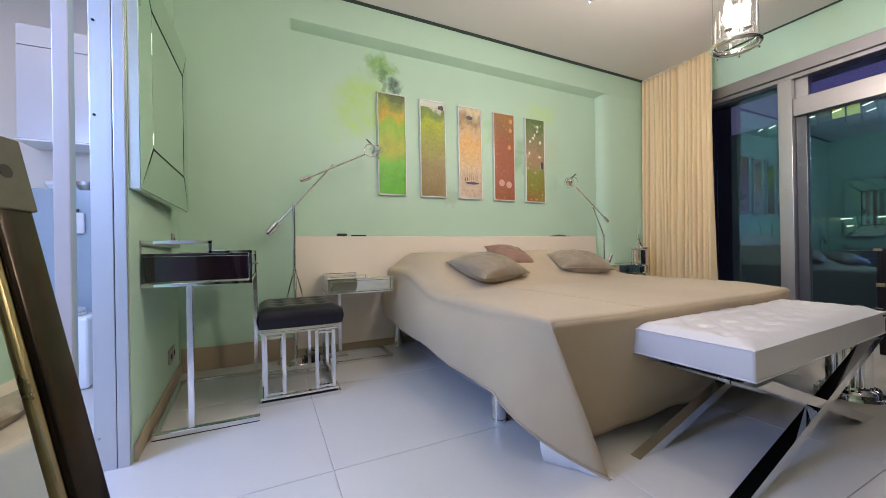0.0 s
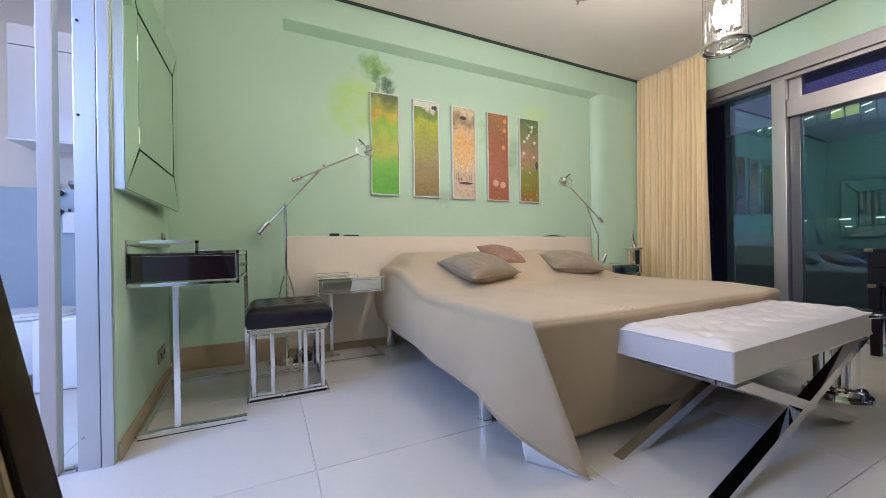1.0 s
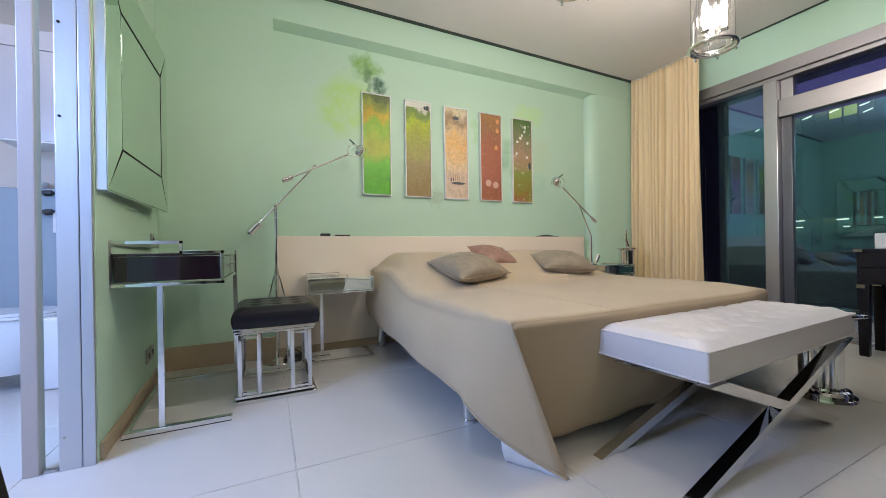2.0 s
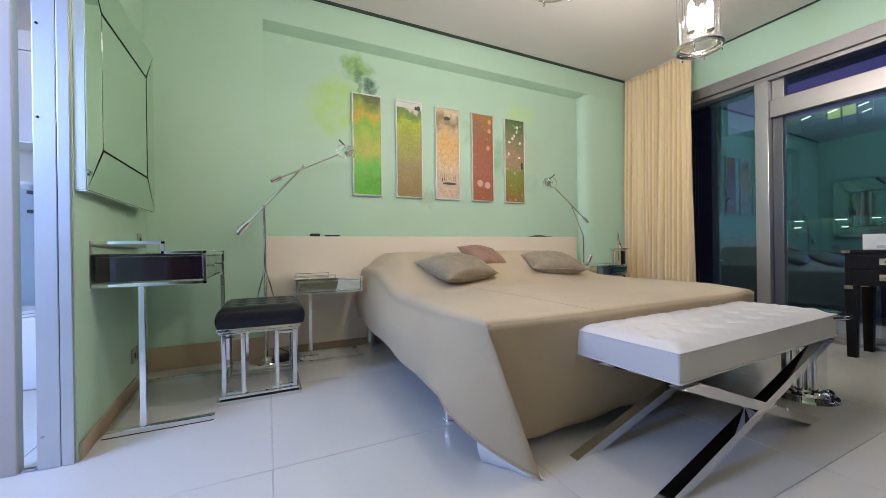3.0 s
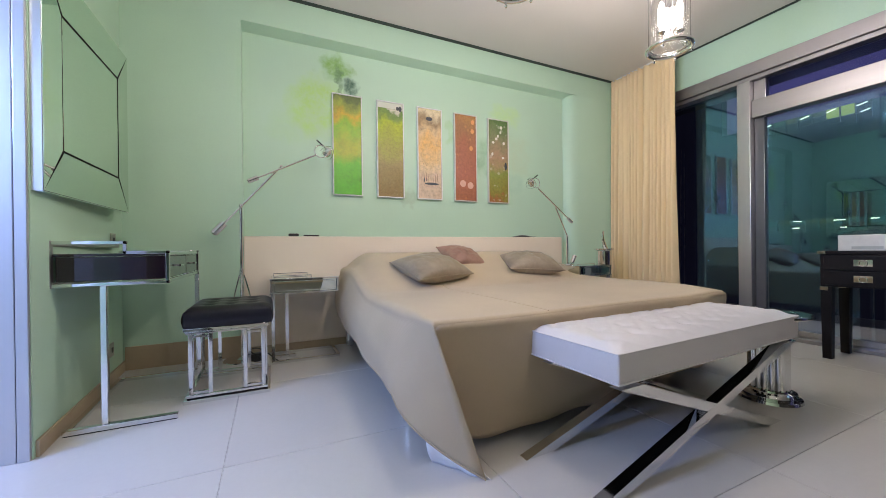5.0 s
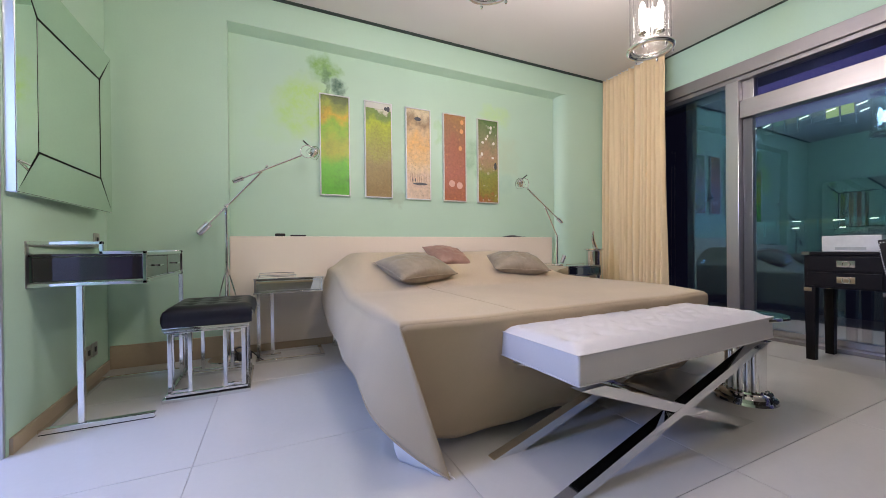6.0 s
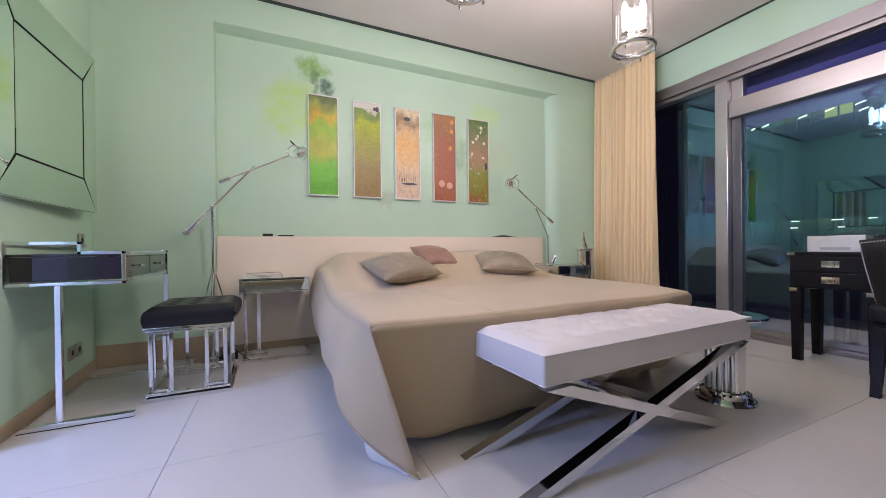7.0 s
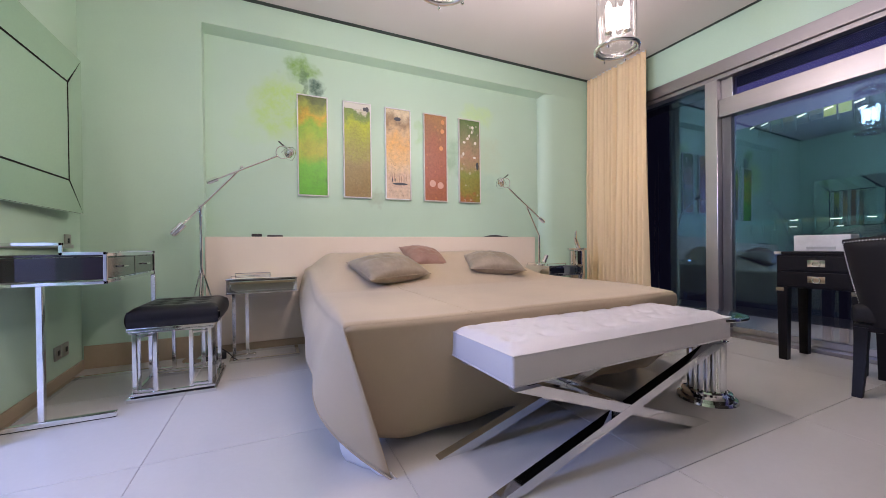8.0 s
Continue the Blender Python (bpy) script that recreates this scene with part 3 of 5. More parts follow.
def bedspread():
    ob = thing("bedspread", pose(0, 0, 0), "taupe cotton bedspread hanging to the floor at one corner", "bedspread")
    R, RF = 0.05, 0.014      # roundings of the long sides and of the crisp foot edge
    bm = B()

    def left_round(y):       # the long side's rounding sharpens towards the foot corner
        k = min(1.0, max(0.0, (y - BY0) / 0.45))
        return 0.016 + (R - 0.016) * k * k * (3 - 2 * k)

    def over(ex, ey):        # height on the rounded shoulder
        return math.sqrt(max(0.0, 1 - ex * ex - ey * ey))

    def side(u, v):          # u along the bed from head to foot, v from the top edge down to the hem
        y = 2.84 - u * (2.84 - BY0)
        foot = max(0.0, (u - 0.72) / 0.28)
        ey = min(1.0, max(0.0, (BY0 + RF - y) / RF))
        S = left_round(y)
        zt = bed_top(BX0 + S, max(y, BY0 + RF))
        hem = hem_point(u)
        if v < 0.2:
            ex = math.sin(v / 0.2 * math.pi / 2)
            rz = S * (1 - ey) + RF * ey
            return Vector((BX0 + S - S * ex, y, zt - rz + rz * over(ex, ey) - (S - rz) * ex))
        w = (v - 0.2) / 0.8
        p = Vector((BX0, y, zt - S)).lerp(hem, w)
        bulge = 0.03 * math.sin(w * math.pi) * (1 - min(1, foot * 1.1))
        fall = (0.012 * math.sin(y * 9 + 1.2) * v * v + 0.012 * noise.noise(Vector((y * 3, v * 2, 7))) * w) * (1 - 0.7 * foot)
        return Vector((p.x - bulge + fall, p.y, p.z))

    def foot(u, v):          # across the foot end
        w = max(0.0, (v - 0.2) / 0.8)
        xl = BX0 + 0.001 + 0.085 * w
        x = xl + u * (BX1 - xl - 0.001)
        S = left_round(BY0)
        if x < BX0 + S:
            ex, rr = min(1.0, max(0.0, (BX0 + S - x) / S)), S
        else:
            ex, rr = min(1.0, max(0.0, (x - BX1 + R) / R)), R
        zt = bed_top(min(max(x, BX0 + S), BX1 - R), BY0 + RF)
        hem = 0.074 + 0.020 * math.sin(x * 3.1 + 0.6) + 0.013 * math.sin(x * 9) + 0.006 * math.sin(x * 21) + 0.02 * u
        drop = (rr - rr * over(ex, 0)) if ex else 0.0
        if v < 0.2:
            ey = math.sin(v / 0.2 * math.pi / 2)
            return Vector((x, BY0 + RF - RF * ey, zt - RF + RF * over(0, ey) - drop))
        z = (zt - RF - drop) * (1 - w) + hem * w
        fold = 0.012 * math.sin(x * 6.5 + 0.5) * w + 0.014 * math.sin(x * 2.3) * w + 0.01 * noise.noise(Vector((x * 4, w * 3, 1))) * w
        return Vector((x, BY0 + (0.035 + 0.05 * u) * w + fold, z))

    def right(u, v):
        y = 2.84 - u * (2.84 - BY0 - RF)
        zt = bed_top(BX1 - R, max(y, BY0 + RF))
        if v < 0.2:
            a = v / 0.2 * math.pi / 2
            return Vector((BX1 - R + R * math.sin(a), y, zt - R + R * math.cos(a)))
        w = (v - 0.2) / 0.8
        return Vector((BX1 + 0.03 * w + 0.01 * math.sin(y * 8) * w, y, (zt - R) * (1 - w) + 0.16 * w))

    rows, NY = [], 100
    for i in range(NY + 1):
        u = i / NY if i < NY - 8 else (NY - 9) / NY + (i - NY + 9) / 9 * (9 / NY)
        y = 2.84 - u * (2.84 - BY0)
        ey = min(1.0, max(0.0, (BY0 + RF - y) / RF))
        line = [side(u, 1 - j / 30) for j in range(31)]
        for j in range(1, 64):
            x = BX0 + left_round(y) + j / 64 * (BX1 - BX0 - R - left_round(y))
            line.append(Vector((x, y, bed_top(x, max(y, BY0 + RF)) - RF + RF * over(0, ey))))
        line += [right(min(1.0, u), j / 14) for j in range(15)]
        rows.append([bm.verts.new(p) for p in line])
    for a, b in zip(rows, rows[1:]):
        for j in range(len(a) - 1):
            bm.faces.new((a[j], b[j], b[j + 1], a[j + 1]))
    sheet(bm, 90, 26, lambda u, v: foot(u, 0.2 + 0.8 * v) + (Vector((0, 0.003, 0.004)) if v == 0 else Vector((0, 0, 0))))
    for v in bm.verts:
        v.co = foot_curve(v.co)
    cloth = part("cloth", bm, COVER, ob, smooth=80)
    cloth.modifiers.new("cloth", "SOLIDIFY").thickness = 0.003
    bm, us = B(), (1.415 - BX0) / (BX1 - BX0)
    for i in range(20):
        rod(bm, foot(us, 0.2 + i * 0.04) + Vector((0, 0.0006, 0)), foot(us, 0.24 + i * 0.04) + Vector((0, 0.0006, 0)), 0.002, seg=6)
    part("seam", bm, COVER, ob, smooth=70)
    bm = B()
    for i in range(40):
        ya, yb = BY0 + 0.016 + 0.03 * i, BY0 + 0.016 + 0.03 * (i + 1)
        rod(bm, (1.415, ya, bed_top(1.415, ya) - 0.0002), (1.415, yb, bed_top(1.415, yb) - 0.0002), 0.0018, seg=6)
    part("seam", bm, COVER, ob, smooth=70)
    for f, n in ((side, 90), (foot, 60)):
        bm = B()
        for i in range(n):
            a, b = foot_curve(f(i / n, 1.0)), foot_curve(f((i + 1) / n, 1.0))
            if (b - a).length > 1e-4:
                rod(bm, a, b, 0.0035, seg=6)
        part("hem", bm, COVER, ob, smooth=70)
    return ob


def bed():
    ob = thing("double_bed", pose(0, 0, 0), "wide double bed on chrome legs beside the cream headboard", "bed")
    part("base", box(B(), BX0 + 0.05, BX1 - 0.05, BY0 + 0.24, 2.82, 0.20, 0.30, 0.01), surface("grey_bed_base_cloth", (0.25, 0.24, 0.24), 0.85, vary=0.08), ob)
    part("mattress", box(B(), BX0 + 0.06, BX1 - 0.12, BY0 + 0.24, 2.82, 0.302, 0.41, 0.03, 3), LINEN, ob)
    for x in (0.945, 1.95, 2.88):
        for y in (1.36, 2.78):
            bm = B()
            lathe(bm, [(0.034, 0), (0.035, 0.004), (0.035, 0.012), (0.033, 0.014), (0.033, 0.199)], 24, x, y)
            part("leg", bm, CHROME, ob, "chrome tube leg")
    return ob


bed()
bedspread()


def sheet_corner(bm):
    """The white sheet hangs out under the hem of the cover near the corner and trails on the floor."""
    def f(u, v):
        t = 0.950 + 0.048 * u
        p = hem_point(t) + Vector((0.012, 0.012, 0.03 * (1 - u) + 0.004))
        q = Vector((0.905, 1.020, 0.003)).lerp(Vector((1.035, 0.826, 0.002)), u)
        r = p.lerp(q, v)
        puff = math.sin(v * math.pi) * (1 - u)
        r.x -= 0.014 * puff + 0.004 * math.sin(u * 11) * v
        r.y -= 0.008 * puff + 0.006 * math.sin(u * 17 + 2 * v) * v
        return r
    sheet(bm, 30, 14, f)
    return bm


ws = tagged(part("bed_sheet", sheet_corner(B()), LINEN, smooth=80), "white sheet corner trailing on the floor under the bedspread", "sheet")
ws.modifiers.new("cloth", "SOLIDIFY").thickness = 0.006


def headboard():
    ob = thing("headboard", pose(0, 0, 0), "long low cream upholstered headboard on the wall", "headboard")
    part("panel", box(B(), 0.192, 3.285, 2.865, BACK_Y - 0.001, 0.06, 0.893, 0.008, 3), FABRIC_HEAD, ob, smooth=50)
    part("plinth", box(B(), 0.20, 3.277, 2.88, BACK_Y - 0.001, 0.0, 0.0595), SKIRT, ob)
    return ob


headboard()


def cushion(bm, w, d, h, seed=0):
    """A square scatter cushion, pinched at its corners."""
    n = 30

    def lay(sign):
        def f(u, v):
            a, b = 2 * u - 1, 2 * v - 1
            full = max(0.0, (1 - a ** 2) * (1 - b ** 2)) ** 0.52
            pinch = 1 - 0.07 * ((1 - b * b) * abs(a) ** 5 + (1 - a * a) * abs(b) ** 5)
            wr = 0.010 * noise.noise(Vector((a * 3 + seed, b * 3, sign))) * full + 0.008 * noise.noise(Vector((a * 9 + seed, b * 4 + a * 3, sign * 3))) * full + 0.004 * noise.noise(Vector((a * 18 + seed, b * 8 - a * 6, sign * 5))) * full
            return Vector((a * w / 2 * pinch, b * d / 2 * pinch, sign * (h / 2) * full + wr))
        return f

    sheet(bm, n, n, lay(1))
    sheet(bm, n, n, lay(-1))
    bmesh.ops.remove_doubles(bm, verts=bm.verts, dist=0.0015)
    return bm


def pillow(label, m, w, d, h, material, seed):
    ob = thing("cushion", m, label, "cushion", "cushions on the bed")
    part("cover", cushion(B(), w, d, h, seed), material, ob, smooth=75)
    bm = B()
    pts = [(w / 2 * math.copysign(1, x) * 0.985, d / 2 * y) for x, y in ((-1, -0.985), (1, -0.985), (1, 0.985), (-1, 0.985))]
    for (xa, ya), (xb, yb) in zip(pts, pts[1:] + pts[:1]):
        prev = None
        for i in range(9):
            t = i / 8
            k = 1 - 0.062 * math.sin(t * math.pi)
            p = Vector(((xa + (xb - xa) * t) * k, (ya + (yb - ya) * t) * k, 0))
            if prev is not None:
                rod(bm, prev, p, 0.0035, seg=6)
            prev = p
    part("piping", bm, material, ob)
    return ob


pillow("taupe silk cushion lying on the bedspread", pose(1.40, 2.135, 0.648, 16, -2, 15), 0.48, 0.37, 0.19, PILLOW, 1)
pillow("taupe silk cushion lying on the bedspread", pose(2.29, 2.175, 0.658, 16, 3, -14), 0.46, 0.34, 0.18, PILLOW, 5)
pillow("small rose silk cushion leaning on the pillows", pose(1.765, 2.37, 0.712, 27, 6, 4), 0.35, 0.30, 0.15, PILLOWP, 9)


# ---- the bench ----
def bench():
    ob = thing("bench", pose(1.340, 0.562, 0, 0, 0, 2.3), "white buttoned leather bench on crossed chrome legs at the bed foot", "bench")
    x0, x1, y0, y1, z0, z1 = -0.004, 1.265, 0.0, 0.425, 0.350, 0.463
    bm = B()
    box(bm, x0, x1, y0, y1, z0, z1 - 0.012, 0.010, 3)
    part("cushion_body", bm, WHITELEATHER, ob, smooth=50)
    nx, ny = 8, 3
    buttons = [(x0 + (i + 0.5 + (0.5 if j % 2 else 0)) * (x1 - x0) / nx, y0 + (0.26, 0.5, 0.74)[j] * (y1 - y0)) for j in range(ny) for i in range(nx if j % 2 == 0 else nx - 1)]

    def f(u, v):
        x, y = x0 + 0.004 + u * (x1 - x0 - 0.008), y0 + 0.004 + v * (y1 - y0 - 0.008)
        edge = math.sin(min(1.0, min(u, 1 - u) * 24) * math.pi / 2) * math.sin(min(1.0, min(v, 1 - v) * 6) * math.pi / 2)
        dim = sum(math.exp(-((x - a) ** 2 + (y - b) ** 2) / 0.0006) for a, b in buttons)
        cr = 0.0
        for s in (-1, 1):
            q = ((x - x0) / ((x1 - x0) / nx) + s * (y - y0) / ((y1 - y0) / ny)) - 0.5 - (0.5 if s > 0 else -0.5)
            cr += math.exp(-((q - round(q)) / 0.09) ** 2)
        return Vector((x, y, z1 - 0.014 + edge * (0.026 - 0.0026 * min(cr, 1.2)) - 0.015 * min(dim, 1) * edge))

    bm = B()
    sheet(bm, 150, 52, f)
    part("tufted_top", bm, WHITELEATHER, ob, smooth=80)
    for a, b in buttons:
        part("button", ball(B(), (a, b, z1 - 0.0075), 0.009, sz=0.45, seg=10), WHITELEATHER, ob)
    bm = B()
    for p, q in (((x0, y0), (x1, y0)), ((x0, y0), (x0, y1)), ((x1, y0), (x1, y1)), ((x0, y1), (x1, y1))):
        rod(bm, (*p, z0 + 0.004), (*q, z0 + 0.004), 0.003, seg=8)
        rod(bm, (*p, z1 - 0.014), (*q, z1 - 0.014), 0.003, seg=8)
    part("piping", bm, WHITELEATHER, ob)
    part("seat_board", box(B(), x0 + 0.10, x1 - 0.10, y0 + 0.05, y1 - 0.05, z0 - 0.012, z0), BLACKWOOD, ob)
    for yy in (y0 + 0.022, y0 + 0.325):       # two crosses, one at each long side
        a, b = Vector((x0 - 0.040, yy, 0.0)), Vector((x1 - 0.085, yy, z0 - 0.013))
        c, d = Vector((x1 - 0.235, yy, 0.0)), Vector((x0 + 0.065, yy, z0 - 0.013))
        for k, (p, q) in enumerate(((a, b), (c, d))):
            bm = B()
            w, n = 0.036, (-0.020, 0.020)
            shift = 0.0005 * (1 if k else -1)
            half = w / 2 / math.sin(math.atan2(abs(q.z - p.z), abs(q.x - p.x)))
            vs = []
            for s in n:
                for e, o in ((p, -half), (p, half), (q, half), (q, -half)):
                    vs.append(bm.verts.new((e.x + o, yy + s * (1 + k * 0.04) + shift, e.z)))
            for g in ((0, 1, 2, 3), (4, 5, 6, 7), (0, 1, 5, 4), (1, 2, 6, 5), (2, 3, 7, 6), (3, 0, 4, 7)):
                bm.faces.new([vs[i] for i in g])
            part("cross_leg", bm, CHROME, ob, "polished chrome cross leg", smooth=0)
    xm = (x0 + x1) / 2 - 0.08
    part("stretcher", box(B(), xm - 0.02, xm + 0.02, y0 + 0.044, y0 + 0.303, 0.150, 0.172, 0.003), CHROME, ob)
    return ob


bench()


# ---- dressing desk ----
def desk():
    ob = thing("dressing_desk", pose(0, 0, 0), "black glass dressing desk with chrome frame against the mint wall", "desk")
    x0, x1, y0, y1, z0, z1 = -0.470, -0.060, 1.862, 2.615, 0.645, 0.783
    part("body", box(B(), x0 + 0.022, x1 - 0.010, y0 + 0.006, y1 - 0.006, z0 + 0.014, z1 - 0.018, 0.002), BLACKGLASS, ob)
    part("top", box(B(), x0 + 0.012, x1 - 0.004, y0 + 0.004, y1 - 0.004, z1 - 0.016, z1 - 0.004, 0.002), BLACKGLASS, ob, "black glass top")
    for yy in (y0, y1):                      # stepped chrome outline on both short ends
        bm = B()
        ln = [(x0 + 0.02, 0.827), (-0.216, 0.827), (-0.216, z1), (x1, z1), (x1, z0), (x0 + 0.02, z0)] if yy == y0 else [(x0 + 0.02, z1), (x1, z1), (x1, z0), (x0 + 0.02, z0)]
        for (xa, za), (xb, zb) in zip(ln, ln[1:]):
            box(bm, min(xa, xb) - 0.007, max(xa, xb) + 0.007, yy - 0.006, yy + 0.006, min(za, zb) - 0.007, max(za, zb) + 0.007, 0.0015)
        part("end_frame", bm, CHROME, ob, "chrome end frame")
    bm = B()
    for a in ((y0 - 0.012, y0 + 0.014, z0 - 0.010, 0.836), (y0 + 0.0145, y1 + 0.01, 0.812, 0.836), (y0 + 0.0145, y1 + 0.01, z0 - 0.010, z0 + 0.012)):
        box(bm, x0 - 0.030, x0 + 0.012, *a, 0.002)
    part("back_frame", bm, STEEL, ob, "satin steel frame against the wall")
    for z in (z0 + 0.004, z1 - 0.006):
        part("side_rail", box(B(), x1 - 0.008, x1 + 0.004, y0 + 0.007, y1 - 0.007, z - 0.008, z + 0.008, 0.001), CHROME, ob)
    ym = (y0 + y1) / 2 + 0.02
    for a, b in ((y0 + 0.012, ym - 0.006), (ym + 0.006, y1 - 0.012)):
        dr = part("drawer", box(B(), x1 - 0.012, x1 + 0.001, a, b, z0 + 0.018, z1 - 0.020, 0.002), surface("smoked_mirror", (0.30, 0.29, 0.28), 0.12, 1.0, vary=0.06, relief=0.0), ob, "smoked mirror drawer front")
        bm = B()
        c = (a + b) / 2
        rod(bm, (x1 + 0.001, c - 0.02, 0.715), (x1 + 0.016, c - 0.02, 0.715), 0.004)
        rod(bm, (x1 + 0.001, c + 0.02, 0.715), (x1 + 0.016, c + 0.02, 0.715), 0.004)
        rod(bm, (x1 + 0.016, c - 0.032, 0.715), (x1 + 0.016, c + 0.032, 0.715), 0.005)
        part("handle", bm, CHROME, dr)
    for yy, xp in ((y0 + 0.004, -0.295), (y1 - 0.012, -0.062)):
        part("leg", box(B(), xp - 0.0125, xp + 0.0125, yy, yy + 0.024, 0.027, z0 - 0.0075, 0.003), LAMPCHROME, ob)
    part("floor_bar", box(B(), lw(y0) + 0.025, -0.03, y0 + 0.000, y0 + 0.028, 0.004, 0.0265, 0.003), LAMPCHROME, ob)
    # Thin black line along the bottom of the floor bar.
    part("under_strip", box(B(), lw(y0) + 0.027, -0.033, y0 + 0.002, y0 + 0.026, 0.0, 0.0038), PLASTIC, ob, "thin black strip under the floor bar")
    part("floor_bar", box(B(), lw(y1) + 0.03, -0.03, y1 - 0.014, y1 + 0.008, 0.0, 0.02, 0.002), CHROME, ob)
    m = part("floor_bar", box(B(), 0, 0.024, 0, y1 - y0 - 0.02, 0.0, 0.02, 0.002), CHROME, ob)
    m.location, m.rotation_euler = (lw(y0) + 0.025, y0 + 0.012, 0), (0, 0, 0.05)
    return ob


desk()


# ---- stool ----
def stool():
    ob = thing("stool", pose(0, 0, 0, 0, 0, 0), "square black leather stool with fretwork chrome frame", "stool")
    x0, x1, y0, y1 = -0.028, 0.352, 2.030, 2.450
    zf = 0.386
    bx0, bx1, by0, by1, bz0, bz1 = x0 - 0.006, x1 + 0.022, y0 - 0.005, y1 + 0.02, zf + 0.002, 0.492
    bm = B()
    nb = [(bx0 + (bx1 - bx0) * a, by0 + (by1 - by0) * b) for a in (0.25, 0.5, 0.75) for b in (0.25, 0.5, 0.75)]

    def f(u, v):
        x, y = bx0 + u * (bx1 - bx0), by0 + v * (by1 - by0)
        e = min(1.0, min(u, 1 - u) * 9) * min(1.0, min(v, 1 - v) * 9)
        e = math.sin(e * math.pi / 2) ** 0.7
        d = sum(math.exp(-((x - a) ** 2 + (y - b) ** 2) / 0.0009) for a, b in nb)
        return Vector((x, y, bz1 - 0.022 + 0.024 * e - 0.012 * min(d, 1)))

    sheet(bm, 44, 44, f)
    rim = [(bx0, by0), (bx1, by0), (bx1, by1), (bx0, by1)]
    for (xa, ya), (xb, yb) in zip(rim, rim[1:] + rim[:1]):
        nx, ny = (yb - ya), -(xb - xa)
        ln = math.hypot(nx, ny)
        sheet(bm, 44, 8, lambda u, v: Vector((xa + (xb - xa) * u + nx / ln * 0.010 * math.sin(v * math.pi), ya + (yb - ya) * u + ny / ln * 0.010 * math.sin(v * math.pi), bz0 + (bz1 - 0.022 - bz0) * v)))
    bmesh.ops.remove_doubles(bm, verts=bm.verts, dist=0.0008)
    part("seat", bm, BLACKLEATHER, ob, "buttoned black leather seat", smooth=60)
    for a, b in nb:
        part("button", ball(B(), (a, b, bz1 - 0.009), 0.008, sz=0.5, seg=10), BLACKLEATHER, ob)
    part("top_frame", box(B(), x0 - 0.008, x1 + 0.008, y0 - 0.008, y1 + 0.008, zf - 0.016, zf, 0.002), CHROME, ob)
    part("top_frame", box(B(), x0, x1, y0, y1, zf - 0.030, zf - 0.018, 0.002), CHROME, ob)
    for k, (z0, z1, o) in enumerate(((0.0, 0.018, 0.012), (0.028, 0.038, 0.0))):
        bm = B()
        X0, X1, Y0, Y1 = x0 - o, x1 + o, y0 - o, y1 + o
        for a in ((X0, X1, Y0, Y0 + 0.02), (X0, X1, Y1 - 0.02, Y1), (X0, X0 + 0.02, Y0 + 0.021, Y1 - 0.021), (X1 - 0.02, X1, Y0 + 0.021, Y1 - 0.021)):
            box(bm, *a, z0, z1 + 0.003, 0.0015)
        part("base_frame", bm, CHROME, ob, "stepped chrome base frame")
    # Black strip that draws the dark gap between the two base steps.
    part("base_shade_strip", box(B(), x0 + 0.004, x1 - 0.004, y0 + 0.004, y0 + 0.016, 0.0215, 0.0275), BLACKWOOD, ob)
    w = 0.019
    gap = 0.088
    for y in (y0 + 0.004, y1 - 0.004 - w):
        for xa in (x0 + 0.012, x0 + 0.012 + gap, x1 - 0.012 - w - gap, x1 - 0.012 - w):
            part("upright", box(B(), xa, xa + w, y, y + w, 0.041, zf - 0.031, 0.0015), CHROME, ob)
        for xa in (x0 + 0.012 + w, x1 - 0.012 - gap):
            for z in (0.046, zf - 0.050):
                part("cross_bar", box(B(), xa + 0.0005, xa + gap - w - 0.0005, y, y + w, z, z + 0.012, 0.001), CHROME, ob)
    for x in (x0 + 0.004, x1 - 0.004 - w):
        for ya in (y0 + 0.004 + gap, y1 - 0.004 - w - gap):
            part("upright", box(B(), x, x + w, ya, ya + w, 0.041, zf - 0.031, 0.0015), CHROME, ob)
    return ob


stool()


